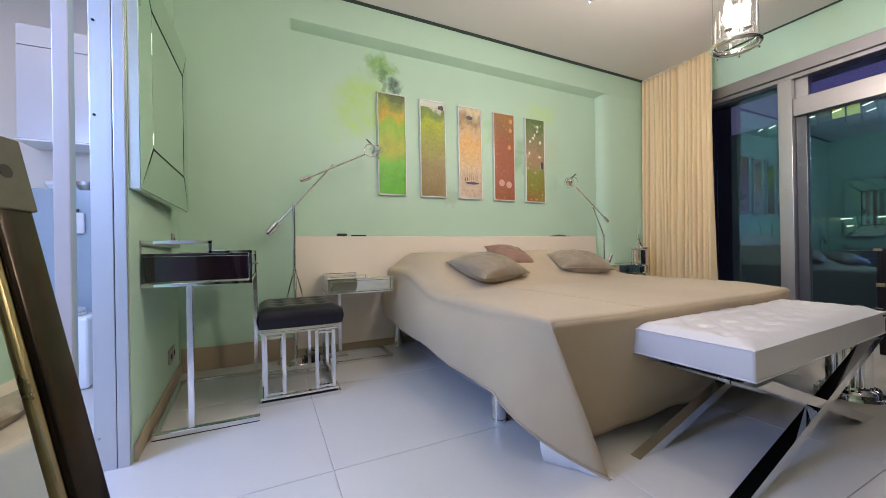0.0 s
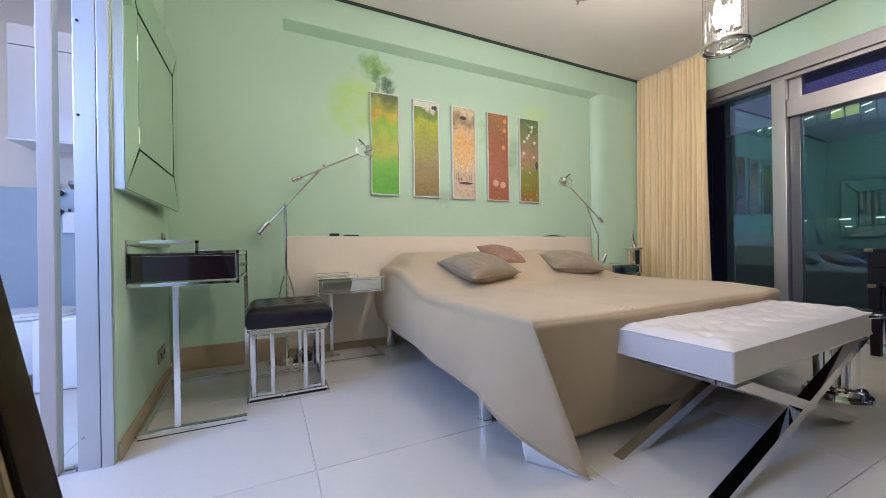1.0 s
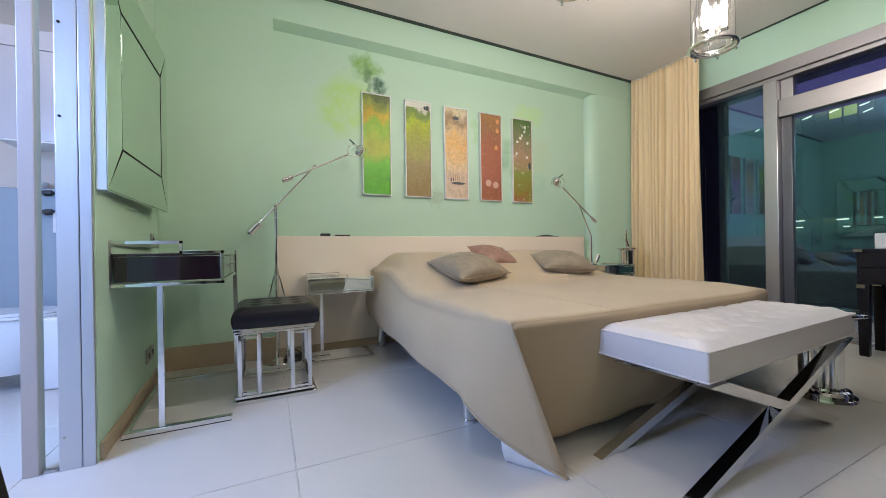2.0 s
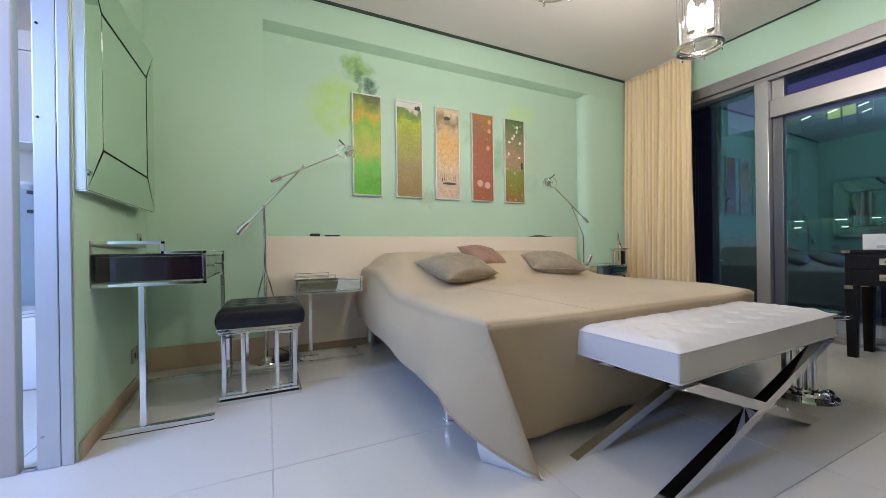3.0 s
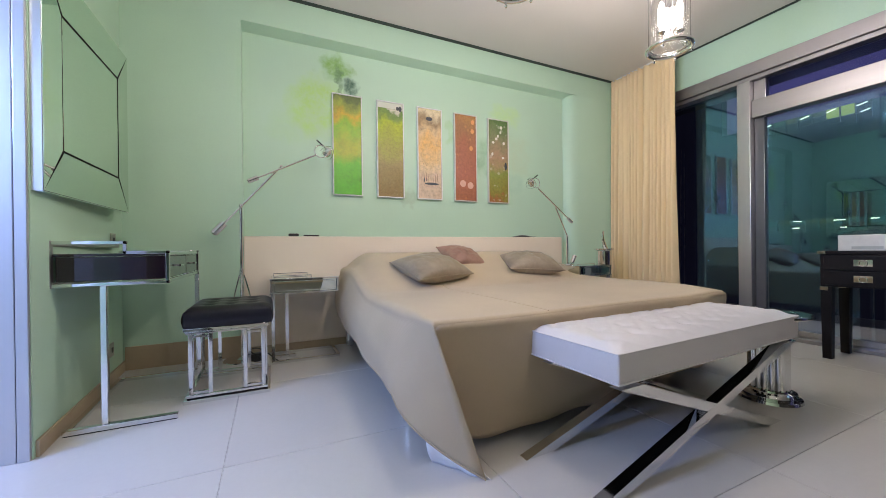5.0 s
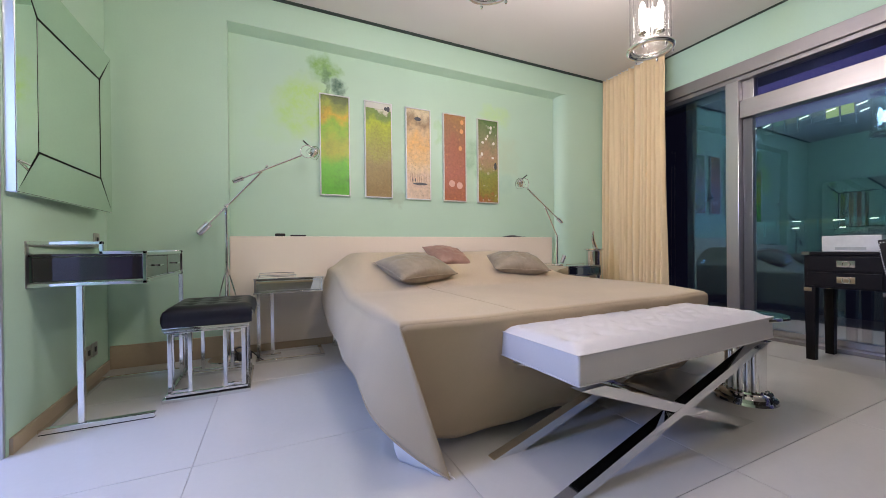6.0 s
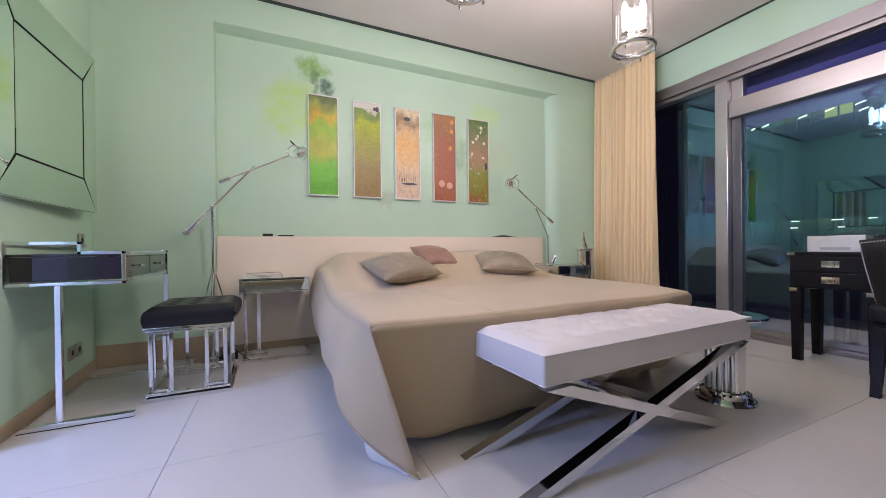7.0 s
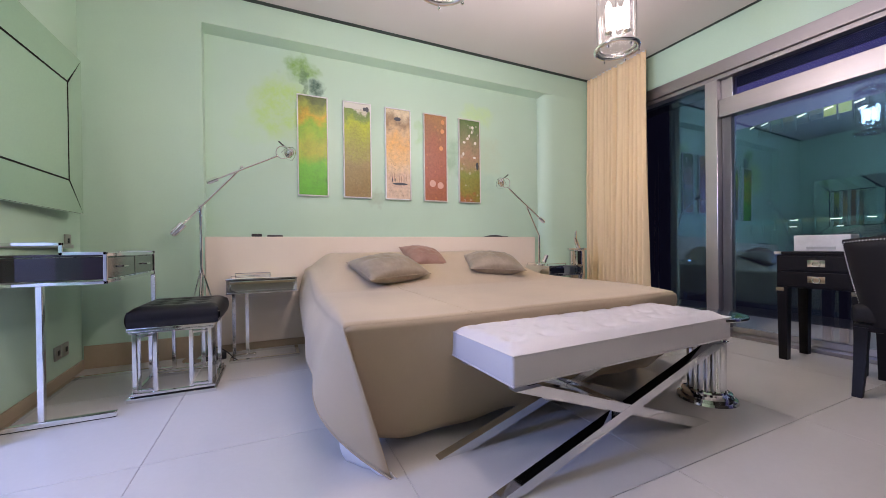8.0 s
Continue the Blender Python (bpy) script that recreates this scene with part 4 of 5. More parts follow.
# ---- mirrored bedside tables ----
def nightstand(m, label):
    ob = thing("nightstand", m, label, "nightstand", "bedside tables")
    w, d, z0, z1 = 0.435, 0.38, 0.488, 0.592
    part("body", box(B(), 0.004, w - 0.004, 0.01, d, z0 + 0.008, z1 - 0.006, 0.002), MIRROR, ob, "mirrored body")
    part("drawer", box(B(), 0.018, w - 0.018, -0.002, 0.009, z0 + 0.020, z1 - 0.018, 0.003), MIRROR, ob, "bevelled mirror drawer front")
    bm = B()
    for a, b in ((z0, z0 + 0.010), (z1 - 0.008, z1)):
        box(bm, -0.008, w + 0.008, -0.010, 0.008, a, b, 0.0015)
        box(bm, -0.008, 0.006, 0.009, d, a, b, 0.0015)
        box(bm, w - 0.006, w + 0.008, 0.009, d, a, b, 0.0015)
    for x in (-0.004, w - 0.008):
        box(bm, x, x + 0.012, -0.006, 0.006, z0 + 0.011, z1 - 0.009, 0.001)
    part("frame", bm, CHROME, ob, "chrome edging")
    part("top", box(B(), 0.006, w - 0.006, 0.008, d, z1 - 0.005, z1 + 0.001, 0.001), MIRROR, ob)
    for y in (0.05, d - 0.01):
        bm = B()
        rod(bm, (0.02, y, z1 + 0.016), (0.26, y, z1 + 0.016), 0.003, seg=10)
        rod(bm, (0.02, y, z1), (0.02, y, z1 + 0.018), 0.003, seg=10)
        rod(bm, (0.26, y, z1), (0.26, y, z1 + 0.018), 0.003, seg=10)
        part("gallery_rail", bm, CHROME, ob)
    for x, y in ((0.105, 0.22), (0.012, 0.30)):
        part("leg", box(B(), x - 0.012, x + 0.012, y - 0.012, y + 0.012, 0.02, z0, 0.002), LAMPCHROME, ob)
    bm = B()
    for a in ((0.0, w + 0.02, 0.06, 0.084), (0.0, w + 0.02, d - 0.05, d - 0.026), (0.0, 0.024, 0.085, d - 0.051), (w - 0.004, w + 0.02, 0.085, d - 0.051)):
        box(bm, *a, 0.0, 0.02, 0.002)
    box(bm, 0.06, 0.16, 0.20, 0.24, 0.0, 0.019, 0.002)
    box(bm, 0.025, 0.06, 0.205, 0.235, 0.0, 0.018, 0.002)
    part("floor_frame", bm, CHROME, ob)
    return ob


ns = nightstand(pose(0.372, 2.475, 0), "mirrored nightstand with chrome edging beside the bed")
copy_thing(ns, pose(3.14, 2.475, 0))


# ---- pictures on the wall behind the bed ----
PIC_LABELS = ["bright green meadow picture in thin white frame", "green and brown field picture in thin white frame", "pale orange terrace picture in thin white frame", "red flower picture in thin white frame", "dark green garden picture with white blossoms"]
for i, px in enumerate((0.853, 1.234, 1.617, 2.003, 2.388)):
    ob = thing("picture", pose(px, BACK_Y - 0.001, 1.245), PIC_LABELS[i], "picture", "five pictures over the bed")
    w, h = 0.252, 0.862
    part("backing", box(B(), 0.004, w - 0.004, -0.018, 0.0, 0.004, h - 0.004), WHITEP, ob)
    part("canvas", box(B(), 0.011, w - 0.011, -0.024, -0.0185, 0.011, h - 0.011), ARTS[i], ob, PIC_LABELS[i].replace(" in thin white frame", ""))
    for a in ((0, w, 0, 0.009), (0, w, h - 0.009, h), (0, 0.009, 0.0095, h - 0.0095), (w - 0.009, w, 0.0095, h - 0.0095)):
        part("frame_bar", box(B(), a[0], a[1], -0.028, -0.001, a[2], a[3], 0.0015), WHITEP if i < 3 else PAPER, ob)
    rng = random.Random(20 + i)
    ink = surface("picture_ink", (0.05, 0.06, 0.07), 0.5, vary=0.1)

    def dab(x, z, rx, rz, mat):
        bm = B()
        bmesh.ops.create_circle(bm, cap_ends=True, segments=12, radius=1.0, matrix=Matrix.Translation((x, -0.0248 - rng.random() * 0.001, z)) @ Matrix.Rotation(math.pi / 2, 4, "X") @ Matrix.Diagonal((rx, rz, 1, 1)))
        part("paint_dab", bm, mat, ob)
    if i == 4:
        cream = surface("blossom_paint", (0.78, 0.74, 0.66), 0.5, vary=0.08, big=20)
        for x, z in ((0.16, 0.78), (0.06, 0.62), (0.12, 0.69), (0.19, 0.62), (0.05, 0.50), (0.15, 0.73), (0.10, 0.66), (0.18, 0.47)):
            dab(x, z, rng.uniform(0.010, 0.017), rng.uniform(0.012, 0.019), cream)
        dab(0.212, 0.385, 0.016, 0.04, ink)
    if i == 3:
        rose = surface("pale_rose_paint", (0.66, 0.42, 0.34), 0.5, vary=0.1, big=20)
        for x, z in ((0.09, 0.175), (0.175, 0.16)):
            dab(x, z, 0.034, 0.034, rose)
        sun = surface("orange_ring_paint", (0.70, 0.33, 0.12), 0.5, vary=0.1, big=20)
        for x, z in ((0.205, 0.79), (0.20, 0.70), (0.185, 0.53)):
            dab(x, z, 0.020, 0.024, sun)
    if i == 2:
        for k in range(8):
            dab(0.04 + 0.023 * k, 0.20 + 0.012 * math.sin(k), 0.0025, 0.04, surface("fence_paint", (0.32, 0.20, 0.12), 0.5))
        dab(0.14, 0.150, 0.075, 0.012, ink)
        dab(0.065, 0.185, 0.006, 0.02, ink)
        dab(0.09, 0.185, 0.005, 0.018, ink)
        dab(0.12, 0.76, 0.035, 0.018, ink)
    if i == 1:
        sky = surface("pale_sky_paint", (0.66, 0.66, 0.58), 0.5, vary=0.05)
        part("paint_band", box(B(), 0.012, w - 0.012, -0.0252, -0.0245, h - 0.062, h - 0.012), sky, ob)
        for x, r in ((0.16, 0.012), (0.19, 0.018), (0.215, 0.024)):
            dab(x, h - 0.055, r * 0.7, r, ink)


# ---- bevelled mirror on the side wall ----
def wall_mirror():
    y0 = 1.708
    ob = thing("wall_mirror", pose(lw(y0), y0, 0), "large square mirror with wide glass border on mint wall", "mirror")
    W, z0, z1, d = 0.940, 1.023, 1.985, 0.036
    a0, a1, b0, b1, dd = 0.120, 0.732, 1.206, 1.772, 0.050
    part("backing", box(B(), 0.004, 0.026, 0.010, W - 0.010, z0 + 0.004, z1 - 0.004), BLACKWOOD, ob)
    for z in (z0 + 0.15, z1 - 0.15):
        part("wall_bracket", box(B(), -0.048, 0.0035, W - 0.14, W - 0.06, z - 0.03, z + 0.03), BLACKWOOD, ob)
    out = [(0, z0), (W, z0), (W, z1), (0, z1)]
    inn = [(a0, b0), (a1, b0), (a1, b1), (a0, b1)]
    g = 0.005
    for k in range(4):
        o0, o1, i1, i0 = out[k], out[(k + 1) % 4], inn[(k + 1) % 4], inn[k]
        cy, cz = [sum(p[j] for p in (o0, o1, i1, i0)) / 4 for j in (0, 1)]
        bm = B()
        front, back = [], []
        for (y, z), dep in ((o0, d), (o1, d), (i1, dd), (i0, dd)):
            yy, zz = y + math.copysign(g, cy - y), z + math.copysign(g, cz - z)
            front.append(bm.verts.new((dep, yy, zz)))
            back.append(bm.verts.new((dep - 0.005, yy, zz)))
        bm.faces.new(front)
        bm.faces.new(back[::-1])
        for j in range(4):
            bm.faces.new((front[j], front[(j + 1) % 4], back[(j + 1) % 4], back[j]))
        part("frame_pane", bm, MIRROR_DARK, ob, "sloping mirror border pane", smooth=0)
    part("centre_pane", box(B(), dd - 0.008, dd - 0.001, a0 + g, a1 - g, b0 + g, b1 - g, 0.001), MIRROR_DARK, ob, "flat centre mirror pane", smooth=0)
    part("side_return", box(B(), 0.001, d - 0.002, 0.001, 0.009, z0 + 0.003, z1 - 0.003, 0.001), NICKEL, ob, "polished metal side return")
    part("side_return", box(B(), 0.001, d - 0.002, W - 0.009, W - 0.001, z0 + 0.003, z1 - 0.003, 0.001), NICKEL, ob, "polished metal side return")
    part("bottom_return", box(B(), 0.001, d - 0.002, 0.0095, W - 0.0095, z0 + 0.0005, z0 + 0.0035), MIRROR, ob, "mirrored bottom return")
    part("seam", box(B(), 0.0262, 0.0292, 0.011, W - 0.011, z0 + 0.006, z1 - 0.006), BLACKWOOD, ob, "dark backing seen in the joints")
    part("seam", box(B(), 0.030, 0.040, a0 - 0.02, a1 + 0.02, b0 - 0.02, b1 + 0.02), BLACKWOOD, ob, "dark backing seen in the joints")
    return ob


wall_mirror()


def socket(x, y, z, tilt, label="grey metal double wall socket"):
    ob = thing("wall_socket", pose(x, y, z, 0, 0, tilt), label, "socket", "wall sockets")
    part("plate", box(B(), 0.001, 0.010, -0.040, 0.040, -0.040, 0.040, 0.003), SWITCH, ob)
    part("insert", box(B(), 0.0105, 0.014, -0.013, 0.013, -0.015, 0.015, 0.002), PLASTIC, ob)
    return ob


socket(lw(2.50), 2.50, 0.20, 3.15)
socket(lw(2.60), 2.60, 0.20, 3.15)
socket(lw(2.66), 2.66, 0.86, 3.15)


# ---- counterbalance lamps ----
def lamp_head(ob, tip, d):
    """A clear glass cup held in chrome rings, with a black switch stalk."""
    x, y, z = tip
    part("head_ring", ring(B(), (x, y - 0.012, z), 0.048, 0.0035, axis="Y"), LAMPCHROME, ob)
    h = part("shade", lathe(B(), [(0.050, -0.035), (0.046, 0.0), (0.034, 0.03), (0.018, 0.045), (0.016, 0.044), (0.032, 0.028), (0.044, 0.0), (0.048, -0.035)], 24, caps=False), CLEAR, ob, "clear glass lamp shade")
    h.visible_shadow = False
    h.matrix_world = Matrix.Translation((x + d * 0.052, y, z + 0.004)) @ pose(0, 0, 0, 35, d * 40, 0)
    cup = part("cup", lathe(B(), [(0.030, -0.03), (0.032, 0.0), (0.024, 0.026), (0.008, 0.036), (0.006, 0.034), (0.022, 0.024), (0.029, 0.0), (0.027, -0.03)], 24, caps=False), CHROME, ob, "small chrome reflector cup")
    cup.matrix_world = Matrix.Translation((x + d * 0.05, y, z + 0.004)) @ pose(0, 0, 0, 35, d * 40, 0)
    part("bulb_holder", ball(B(), (x + d * 0.045, y, z + 0.025), 0.019, sz=1.2), LAMPCHROME, ob)
    part("switch", rod(B(), (x + d * 0.02, y, z + 0.045), (x - d * 0.03, y - 0.01, z + 0.085), 0.0055), PLASTIC, ob, "black switch stalk")


def counter(bm, a, b, r, l):
    """A chrome cylinder of length l and radius r at a, along the arm from b."""
    a, b = Vector(a), Vector(b)
    n = (a - b).normalized()
    rod(bm, a - n * l * 0.5, a + n * l * 0.4, r, seg=20)
    rod(bm, a + n * l * 0.4, a + n * l * 0.5, r, r * 0.75, seg=20)
    return bm


def floor_lamp():
    ob = thing("floor_lamp", pose(0, 0, 0), "chrome counterbalance floor lamp with jointed arms beside the headboard", "floor lamp")
    x, y = 0.184, 2.755
    part("base", lathe(B(), [(0.120, 0), (0.122, 0.006), (0.118, 0.012), (0.05, 0.016), (0.02, 0.03), (0.0001, 0.03)], 40, x, y), LAMPCHROME, ob)
    part("pole", rod(B(), (x, y, 0.02), (x, y, 0.66), 0.0125), LAMPCHROME, ob)
    part("upper_pole", rod(B(), (x, y, 0.62), (x, y, 1.098), 0.0105), LAMPCHROME, ob)
    for k in range(3):
        a = 2 * math.pi * k / 3 + 0.5
        part("strut", rod(B(), (x + 0.012 * math.cos(a), y + 0.012 * math.sin(a), 0.63), (x + 0.075 * math.cos(a), y + 0.075 * math.sin(a), 0.40), 0.006, seg=8), LAMPCHROME, ob)
    part("collar", rod(B(), (x, y, 0.61), (x, y, 0.65), 0.018), LAMPCHROME, ob)
    part("joint", ball(B(), (x, y, 1.105), 0.017), LAMPCHROME, ob)
    cw, mid = (0.046, y, 0.941), (0.452, y, 1.412)
    part("lower_arm", rod(B(), cw, mid, 0.0085, seg=12), LAMPCHROME, ob)
    part("counterweight", counter(B(), cw, mid, 0.028, 0.105), CHROME, ob, "chrome cylinder counterweight")
    part("joint", ball(B(), mid, 0.012), LAMPCHROME, ob)
    cw2, tip = (0.262, y - 0.014, 1.296), (0.700, y - 0.014, 1.518)
    part("upper_arm", rod(B(), cw2, tip, 0.0075, seg=12), LAMPCHROME, ob)
    part("counterweight", counter(B(), cw2, tip, 0.019, 0.075), CHROME, ob, "chrome cylinder counterweight")
    lamp_head(ob, (0.735, y - 0.014, 1.545), 1)
    return ob


floor_lamp()


def table_lamp():
    ob = thing("table_lamp", pose(0, 0, 0), "chrome counterbalance table lamp on the nightstand", "table lamp")
    x, y = 3.203, 2.70
    part("base", lathe(B(), [(0.06, 0.594), (0.061, 0.600), (0.057, 0.606), (0.02, 0.610), (0.0001, 0.614)], 32, x, y), LAMPCHROME, ob)
    part("pole", rod(B(), (x, y, 0.60), (x, y, 0.895), 0.010), LAMPCHROME, ob)
    part("joint", ball(B(), (x, y, 0.90), 0.014), LAMPCHROME, ob)
    mid = (3.051, y, 1.191)
    part("lower_arm", rod(B(), (x, y, 0.90), mid, 0.007, seg=12), LAMPCHROME, ob)
    part("joint", ball(B(), mid, 0.012), LAMPCHROME, ob)
    cw, tip = (3.232, y - 0.012, 1.063), (2.815, y - 0.012, 1.375)
    part("upper_arm", rod(B(), cw, tip, 0.007, seg=12), LAMPCHROME, ob)
    part("counterweight", counter(B(), cw, tip, 0.018, 0.075), CHROME, ob, "chrome cylinder counterweight")
    part("counterweight", rod(B(), (3.245, y - 0.02, 0.618), (3.285, y - 0.02, 0.69), 0.022, seg=20), LAMPCHROME, ob, "chrome cylinder counterweight")
    lamp_head(ob, (2.775, y - 0.012, 1.425), -1)
    return ob


table_lamp()


# ---- small things on the headboard ----
def remote(name, label, m, l, w, h):
    ob = thing(name, m, label, name.replace("_", " "))
    part("body", box(B(), -l / 2, l / 2, -w / 2, w / 2, 0, h, min(h, w) * 0.3, 3), PLASTIC, ob)
    for k in range(4):
        part("button", box(B(), -l * 0.35 + k * l * 0.2, -l * 0.35 + k * l * 0.2 + l * 0.1, -w * 0.2, w * 0.2, h, h + 0.0015), SWITCH, ob)
    return ob


remote("alarm_clock", "small black clock on the headboard ledge", pose(0.540, 2.90, 0.8935), 0.075, 0.04, 0.022)
remote("remote_control", "slim black remote control on the headboard ledge", pose(0.672, 2.90, 0.8935, 0, 0, 4), 0.115, 0.04, 0.012)


def spectacle_case():
    ob = thing("spectacles_case", pose(2.80, 2.905, 0.8935), "flat black case on the headboard ledge", "case")
    bm = B()
    sheet(bm, 20, 6, lambda u, v: Vector((-0.13 + 0.26 * u, -0.03 + 0.06 * v, 0.004 + 0.016 * math.sin(math.pi * min(1, u * 1.15)) ** 0.8 * math.sin(math.pi * v))))
    part("lid", bm, PLASTIC, ob, smooth=80)
    part("body", box(B(), -0.13, 0.13, -0.03, 0.03, 0, 0.005, 0.002), PLASTIC, ob)
    return ob


spectacle_case()


# ---- cable by the floor lamp ----
def cable():
    cu = bpy.data.curves.new("lamp_cable", "CURVE")
    cu.dimensions, cu.bevel_depth, cu.bevel_resolution = "3D", 0.004, 2
    s = cu.splines.new("NURBS")
    pts = [(0.24, 2.72, 0.015), (0.32, 2.66, 0.02), (0.30, 2.60, 0.05), (0.22, 2.64, 0.09), (0.27, 2.72, 0.10), (0.36, 2.70, 0.04), (0.40, 2.62, 0.006), (0.44, 2.56, 0.006)]
    s.points.add(len(pts) - 1)
    for p, c in zip(s.points, pts):
        p.co = (*c, 1)
    s.use_endpoint_u = True
    cu.materials.append(PLASTIC)
    ob = new("lamp_cable", cu)
    tagged(ob, "black cable coiled on the floor by the lamp", "cable")
    ad = thing("power_adapter", pose(0.285, 2.70, 0, 0, 0, 20), "black power adapter on the floor by the lamp", "adapter")
    part("body", box(B(), -0.05, 0.05, -0.03, 0.03, 0, 0.055, 0.008, 3), PLASTIC, ad)
    part("plug", rod(B(), (-0.07, 0, 0.025), (-0.05, 0, 0.025), 0.010), PLASTIC, ad)


cable()


# ---- curtain ----
def curtain():
    ob = thing("curtain", pose(0, 0, 0), "cream pleated curtain hanging from the ceiling beside the window", "curtain")
    bm = B()
    y0, y1, n = 2.085, FRONT_Y - 0.012, 15

    def f(u, v):
        y = y0 + u * (y1 - y0)
        z = 0.015 + v * (CEIL_Z - 0.02)
        n1, n2 = noise.noise(Vector((u * 11, v * 0.9, 5))), noise.noise(Vector((u * 23, v * 1.6, 9)))
        amp = 0.034 * (0.55 + 0.6 * (1 - v)) * max(0.15, 0.85 + 0.9 * n1)
        ph = u * n * 2 * math.pi + 5.5 * noise.noise(Vector((u * 5, v * 0.5, 2))) + 1.4 * math.sin(u * 19 + 1)
        x = 4.075 + amp * math.sin(ph) + 0.45 * amp * math.sin(2 * ph + 1 + 2 * n1) + 0.010 * n2
        return Vector((x, y + 0.010 * math.cos(ph) + 0.012 * n1 * (1 - v), z))

    sheet(bm, 340, 40, f)
    p = part("cloth", bm, CURTAIN, ob, smooth=80)
    p.modifiers.new("cloth", "SOLIDIFY").thickness = 0.003
    # Added dark sheet: the curtain's shaded back, as the pane reflects it.
    bm = B()
    sheet(bm, 170, 20, lambda u, v: f(0.10 + 0.9 * u, v) + Vector((0.040, 0.004, 0.0)))
    p = part("back_shade", bm, BACKSHADE, ob, "dark sheet for the shaded curtain back", smooth=80)
    p.modifiers.new("cloth", "SOLIDIFY").thickness = 0.002
    part("rail", box(B(), 4.055, 4.095, 2.10, FRONT_Y - 0.045, CEIL_Z - 0.010, CEIL_Z - 0.001, 0.002), WHITEP, ob, "thin white curtain rail")
    return ob


curtain()


# ---- lanterns ----
def lantern(lx, ly):
    ob = thing("ceiling_lantern", pose(lx, ly, 0), "polished nickel cylinder lantern with clear glass, lit", "pendant lamp", "ceiling lanterns")
    zb, zt, r = 1.952, 2.385, 0.111
    for z in (zb, zt):
        part("ring", ring(B(), (0, 0, z), r + 0.004, 0.013, squash=1.1), CHROME, ob, "polished nickel ring")
        part("inner_ring", ring(B(), (0, 0, z + 0.012), r - 0.014, 0.005), CHROME, ob)
    g = part("glass_cylinder", lathe(B(), [(r - 0.002, zb + 0.01), (r - 0.002, zt - 0.01), (r - 0.006, zt - 0.01), (r - 0.006, zb + 0.01)], 48, caps=False), CLEAR, ob, "clear glass cylinder")
    g.visible_shadow = False
    for k in range(6):
        a = 2 * math.pi * k / 6 + 0.3
        part("finial", lathe(B(), [(0.004, zb - 0.010), (0.004, zb - 0.020), (0.0075, zb - 0.026), (0.005, zb - 0.034), (0.0001, zb - 0.036)][::-1], 10, (r + 0.004) * math.cos(a), (r + 0.004) * math.sin(a)), CHROME, ob)
        p = part("glass_rod", rod(B(), ((r - 0.018) * math.cos(a + 0.4), (r - 0.018) * math.sin(a + 0.4), zb + 0.02), ((r - 0.018) * math.cos(a + 0.4), (r - 0.018) * math.sin(a + 0.4), zt - 0.02), 0.006, seg=8), CLEAR, ob)
        p.visible_shadow = False
    part("centre_stem", rod(B(), (0, 0, zb + 0.06), (0, 0, zt + 0.06), 0.006), CHROME, ob)
    part("centre_boss", ball(B(), (0, 0, zb + 0.06), 0.018, sz=0.7), CHROME, ob)
    for k in range(3):
        a = 2 * math.pi * k / 3 + 0.9
        x, y = 0.055 * math.cos(a), 0.055 * math.sin(a)
        part("candle_arm", rod(B(), (0, 0, zb + 0.065), (x, y, zb + 0.075), 0.004), CHROME, ob)
        part("drip_pan", lathe(B(), [(0.004, zb + 0.072), (0.022, zb + 0.080), (0.023, zb + 0.084), (0.0001, zb + 0.084)], 18, x, y), CHROME, ob)
        b = part("bulb", lathe(B(), [(0.012, zb + 0.09), (0.014, zb + 0.16), (0.018, zb + 0.19), (0.020, zb + 0.215), (0.013, zb + 0.25), (0.0001, zb + 0.27)], 16, x, y), BULB, ob, "lit candle bulb")
        b.visible_shadow = False
    part("top_plate", lathe(B(), [(r - 0.01, zt + 0.010), (r - 0.01, zt + 0.016), (0.03, zt + 0.045), (0.012, zt + 0.075), (0.0001, zt + 0.08)], 32), CHROME, ob)
    part("rod", rod(B(), (0, 0, zt + 0.05), (0, 0, CEIL_Z - 0.02), 0.007), CHROME, ob)
    part("canopy", lathe(B(), [(0.0001, CEIL_Z - 0.035), (0.03, CEIL_Z - 0.03), (0.06, CEIL_Z - 0.008), (0.062, CEIL_Z)], 32), CHROME, ob)
    return ob


# Includes the two added lanterns that stay out of view.
for lx, ly, watts in LANTERNS:
    lantern(lx, ly)


# ---- chrome stands ----
def smoking_stand():
    ob = thing("chrome_stand", pose(3.625, 2.60, 0), "tall chrome cylinder stand with curved horn by the curtain", "stand")
    part("column", lathe(B(), [(0.095, 0), (0.095, 0.018), (0.080, 0.030), (0.080, 0.735), (0.083, 0.74)], 40), CHROME, ob)
    part("tray", lathe(B(), [(0.083, 0.741), (0.100, 0.748), (0.102, 0.762), (0.095, 0.762), (0.05, 0.752), (0.0001, 0.752)], 40), CHROME, ob)
    bm = B()
    prev = None
    for i in range(15):
        t = i / 14
        p = Vector((0.03 - 0.045 * math.sin(t * 2.2), 0.0, 0.75 + 0.20 * t))
        if prev:
            rod(bm, prev, p, 0.024 * (1 - 0.7 * t) + 0.003, 0.024 * (1 - 0.7 * (t + 0.07)) + 0.003, seg=14)
        prev = p
    part("horn", bm, CHROME, ob, "curved chrome horn")
    return ob


smoking_stand()


